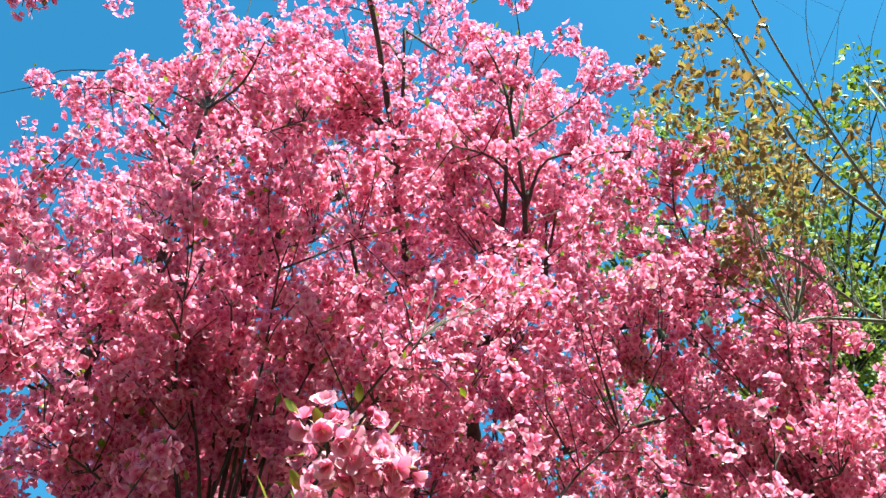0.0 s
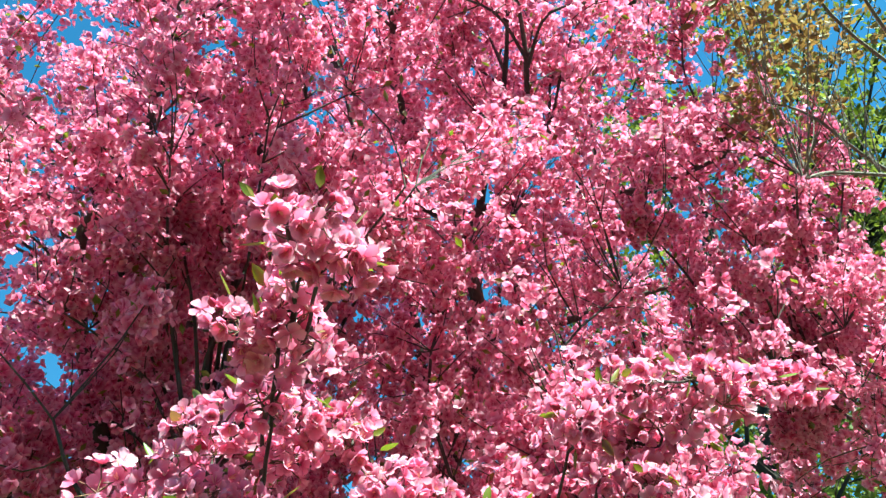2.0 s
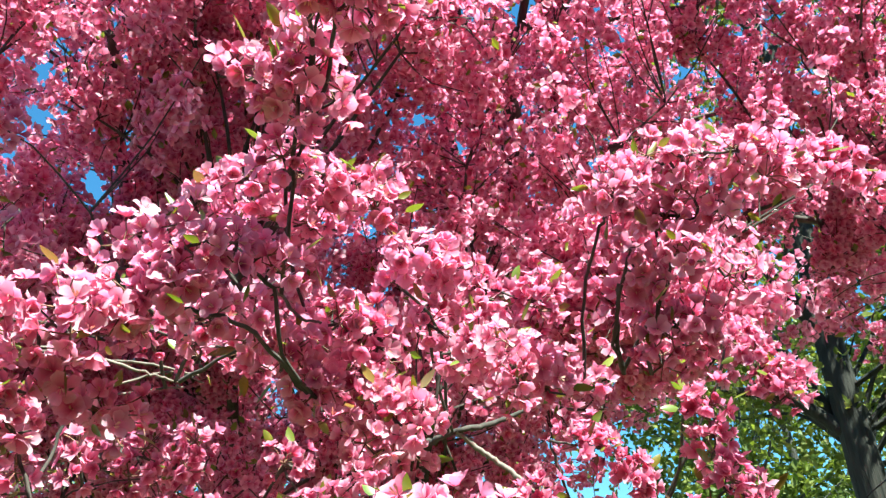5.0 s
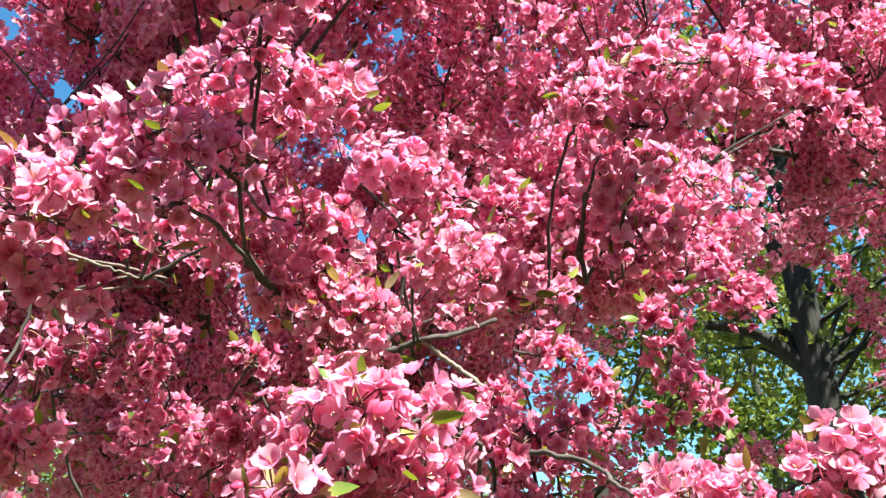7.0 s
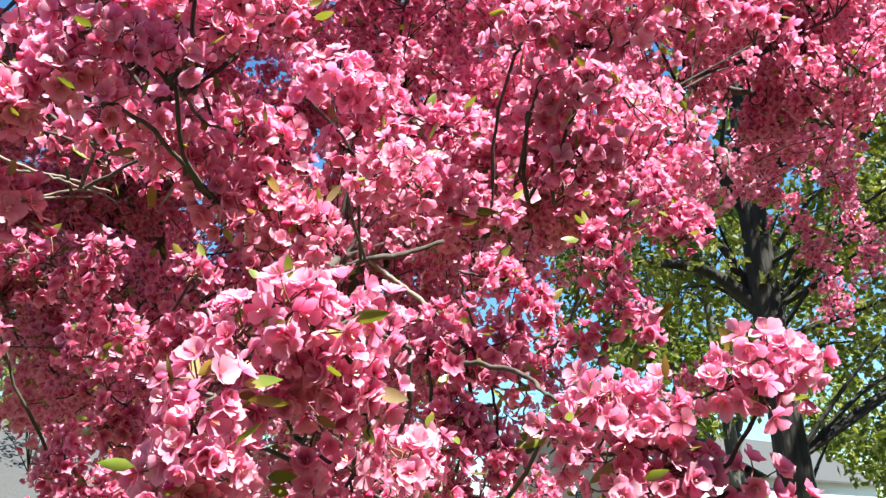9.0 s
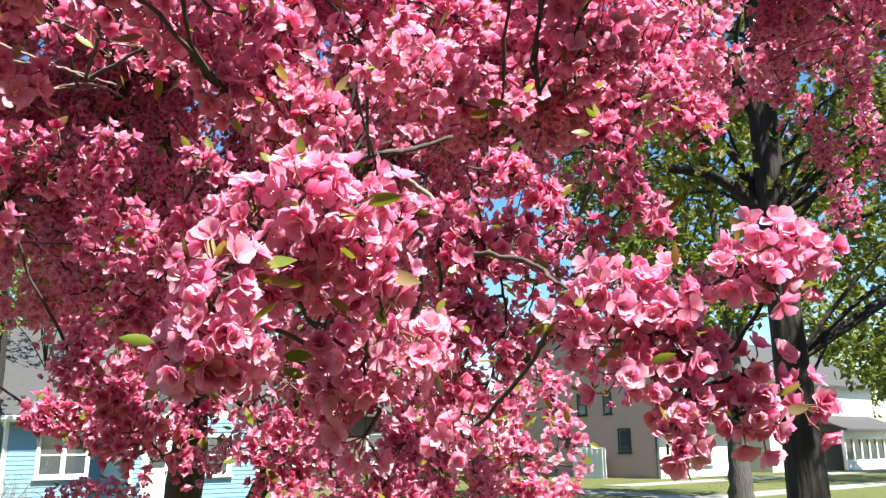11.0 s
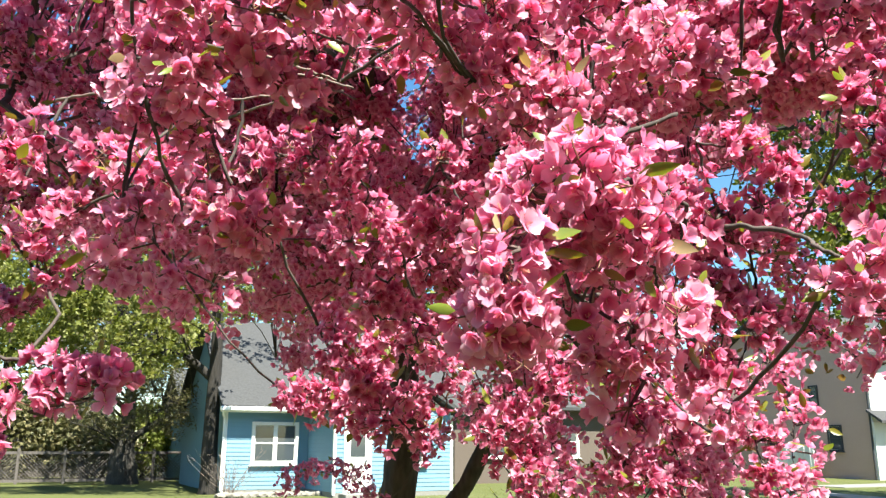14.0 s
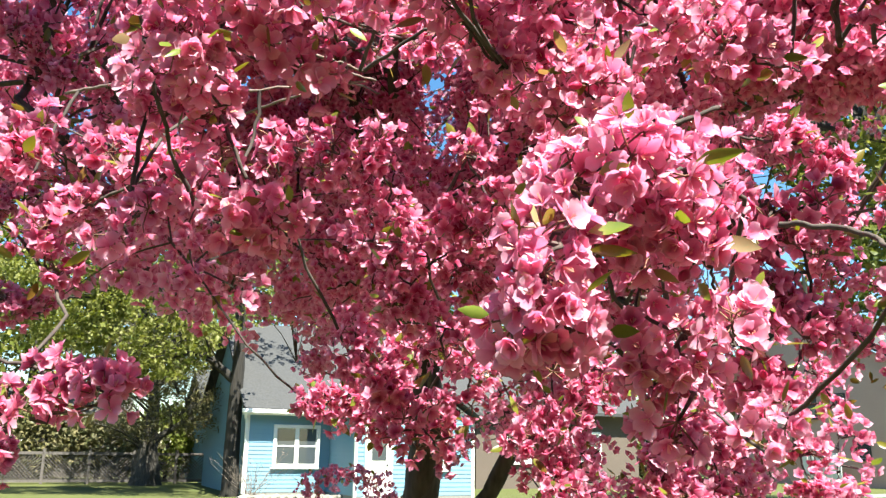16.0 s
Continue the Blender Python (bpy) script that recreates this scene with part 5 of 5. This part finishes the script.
spray([(1.22, 2.66, 2.94), (1.34, 2.71, 2.73), (1.43, 2.74, 2.56), (1.48, 2.79, 2.39)], 0.062, 45)
spray([(1.49, 2.70, 2.96), (1.58, 2.76, 2.75), (1.66, 2.83, 2.51)], 0.060, 35)
spray([(-0.23, 2.42, 1.97), (-0.20, 2.39, 1.85), (-0.16, 2.37, 1.73), (-0.23, 2.39, 1.65)], 0.057, 25)
spray([(-0.78, 2.13, 2.16), (-0.62, 2.08, 2.05), (-0.46, 2.02, 1.98), (-0.35, 2.04, 1.93)], 0.069, 39)
spray([(-0.84, 2.03, 2.38), (-0.64, 1.97, 2.30), (-0.45, 1.91, 2.21), (-0.31, 1.94, 2.11)], 0.066, 46)
spray([(-0.75, 3.13, 1.45), (-0.84, 3.04, 1.55), (-0.98, 3.03, 1.56), (-1.09, 3.03, 1.52)], 0.026, 21)
spray([(-0.63, 3.11, 1.62), (-0.55, 3.10, 1.66), (-0.49, 3.03, 1.72)], 0.040, 12)
spray([(0.35, 2.27, 2.00), (0.44, 2.23, 1.95), (0.52, 2.19, 1.90), (0.60, 2.16, 1.82)], 0.056, 23)
spray([(0.40, 2.19, 2.07), (0.54, 2.16, 2.01), (0.64, 2.12, 1.97), (0.74, 2.06, 1.97)], 0.052, 26)
spray([(1.02, 2.55, 2.14), (0.90, 2.58, 2.12), (0.80, 2.60, 2.03), (0.73, 2.62, 1.92)], 0.062, 26)
spray([(0.36, 2.06, 1.86), (0.41, 2.04, 1.76), (0.40, 2.00, 1.66), (0.38, 1.96, 1.57)], 0.048, 21)
spray([(-1.28, 1.46, 2.53), (-1.16, 1.52, 2.46), (-1.07, 1.58, 2.40), (-0.95, 1.66, 2.33)], 0.040, 25)
spray([(-1.48, 1.69, 2.16), (-1.30, 1.68, 2.13), (-1.14, 1.71, 2.17), (-1.00, 1.75, 2.17)], 0.043, 30)
spray([(-1.42, 1.65, 1.96), (-1.28, 1.65, 1.91), (-1.19, 1.66, 1.94), (-1.10, 1.70, 1.91)], 0.039, 20)
spray([(-1.36, 1.63, 1.68), (-1.28, 1.65, 1.69), (-1.20, 1.69, 1.64), (-1.13, 1.72, 1.61)], 0.031, 15)
spray([(-0.14, 2.24, 1.89), (-0.10, 2.24, 1.75), (-0.08, 2.20, 1.62), (-0.06, 2.18, 1.46)], 0.061, 32)
spray([(0.04, 2.33, 1.84), (0.06, 2.32, 1.70), (0.05, 2.28, 1.56), (0.09, 2.25, 1.42)], 0.061, 31)
spray([(0.23, 2.32, 1.86), (0.24, 2.31, 1.69), (0.26, 2.28, 1.56), (0.30, 2.19, 1.43)], 0.061, 34)
spray([(-0.28, 2.20, 1.86), (-0.26, 2.23, 1.75), (-0.22, 2.19, 1.66)], 0.052, 15)
spray([(-0.10, 2.36, 2.03), (-0.07, 2.39, 1.89), (-0.12, 2.36, 1.75), (-0.07, 2.35, 1.63)], 0.057, 30)
spray([(0.14, 2.50, 1.92), (0.15, 2.49, 1.81), (0.10, 2.45, 1.70), (0.14, 2.43, 1.61)], 0.057, 24)
spray([(0.34, 2.48, 1.97), (0.36, 2.55, 1.84), (0.32, 2.52, 1.70), (0.37, 2.57, 1.60)], 0.052, 28)
spray([(0.06, 1.16, 2.12), (0.12, 1.13, 2.12), (0.15, 1.15, 2.08), (0.20, 1.18, 2.07)], 0.028, 8)
spray([(-0.09, 0.96, 2.25), (-0.05, 0.90, 2.28), (-0.04, 0.83, 2.30), (-0.02, 0.78, 2.32), (-0.01, 0.74, 2.33)], 0.020, 10)
spray([(-0.06, 0.87, 2.29), (-0.10, 0.85, 2.29), (-0.13, 0.84, 2.29)], 0.020, 4)
spray([(-0.01, 0.79, 2.31), (0.02, 0.78, 2.32), (0.02, 0.80, 2.30)], 0.014, 3)
spray([(-0.03, 0.73, 2.32), (-0.01, 0.73, 2.32), (0.01, 0.74, 2.32)], 0.012, 2)
spray([(-0.22, 1.02, 2.26), (-0.15, 1.00, 2.28), (-0.08, 0.98, 2.27), (-0.01, 1.00, 2.26), (0.00, 1.03, 2.24)], 0.030, 12)
spray([(-0.19, 1.05, 2.22), (-0.12, 1.04, 2.24), (-0.05, 1.04, 2.23)], 0.030, 7)
spray([(-0.10, 0.98, 2.13), (-0.15, 0.92, 2.15), (-0.21, 0.94, 2.15), (-0.28, 0.97, 2.15)], 0.031, 10)
spray([(-0.13, 0.92, 2.07), (-0.21, 0.94, 2.10), (-0.27, 0.97, 2.08)], 0.024, 7)
spray([(0.13, 0.97, 1.86), (0.09, 0.93, 1.87), (0.05, 0.90, 1.86), (0.02, 0.88, 1.86)], 0.022, 6)
spray([(0.03, 0.90, 1.86), (0.00, 0.87, 1.82), (-0.01, 0.85, 1.79), (-0.03, 0.86, 1.76), (-0.03, 0.86, 1.74)], 0.020, 7)
spray([(0.06, 0.93, 1.85), (0.09, 0.92, 1.81), (0.10, 0.93, 1.78)], 0.022, 4)
spray([(0.01, 0.91, 1.83), (0.04, 0.91, 1.82), (0.02, 0.92, 1.79)], 0.022, 4)
spray([(-0.01, 0.92, 1.78), (-0.02, 0.88, 1.75), (-0.01, 0.91, 1.74)], 0.018, 4)
spray([(0.03, 1.01, 1.79), (0.08, 1.02, 1.76), (0.14, 1.06, 1.75)], 0.028, 6)
spray([(0.01, 1.03, 1.76), (0.06, 1.06, 1.73), (0.10, 1.08, 1.71)], 0.026, 6)

spur_heap.out("spur_wood", [BARK], crab)["kind"] = "stuff"
near_points, near_ways = np.array(near_points), np.array(near_ways)
order = np.argsort(near_points[:, 1] + 0.4 * np.abs(near_points[:, 0]))
turns = frames_for(near_ways)
sizes = rng.uniform(0.86, 1.08, len(near_points))
for i in order[:300]:
    ob = new("flower_head", NEAR_MESHES[int(rng.integers(len(NEAR_MESHES)))])
    ob.parent = crab
    m = Matrix([list(r) + [0] for r in turns[i] * sizes[i]] + [[0, 0, 0, 1]])
    ob.matrix_basis = UN @ Matrix.Translation(near_points[i]) @ m
hp = Heap()
rest = order[300:]
back = rest[near_points[rest, 1] > 1.9]
pick = rng.integers(0, len(FAR_CLUSTERS), len(back))
for k, shape in enumerate(FAR_CLUSTERS):
    j = back[pick == k]
    hp.spread(shape, turns[j], near_points[j], sizes[j] * 1.05)
hp.out("blossom", PETALS, crab)["kind"] = "stuff"
hp = Heap()
rest = rest[near_points[rest, 1] <= 1.9]
pick = rng.integers(0, len(MID_CLUSTERS), len(rest))
for k, shape in enumerate(MID_CLUSTERS):
    j = rest[pick == k]
    hp.spread(shape, turns[j], near_points[j], sizes[j])
hp.out("blossom", PETALS, crab, smooth=True)["kind"] = "stuff"
leaf_of = np.concatenate([order, order[rng.random(len(order)) < 0.1]])
leaf_of = leaf_of[np.argsort(near_points[leaf_of, 1] + 0.4 * np.abs(near_points[leaf_of, 0]))]
lw = unit(len(leaf_of)) + (0, -0.15, 0.25)
lt = frames_for(lw)
lp = near_points[leaf_of] + lw / np.linalg.norm(lw, axis=1, keepdims=True) * 0.03
for i in range(300):
    ob = new("leaf", LEAF_MESHES[int(rng.integers(len(LEAF_MESHES)))])
    ob.parent = crab
    s = rng.uniform(0.45, 0.9)
    ob.matrix_basis = UN @ Matrix.Translation(lp[i]) @ Matrix([list(r) + [0] for r in lt[i] * s] + [[0, 0, 0, 1]])
hp = Heap()
hp.spread(LEAF_SHAPES[0], lt[300:], lp[300:], rng.uniform(0.5, 1.0, len(lp) - 300))
hp.out("foliage", [LEAF], crab, smooth=True)["kind"] = "stuff"
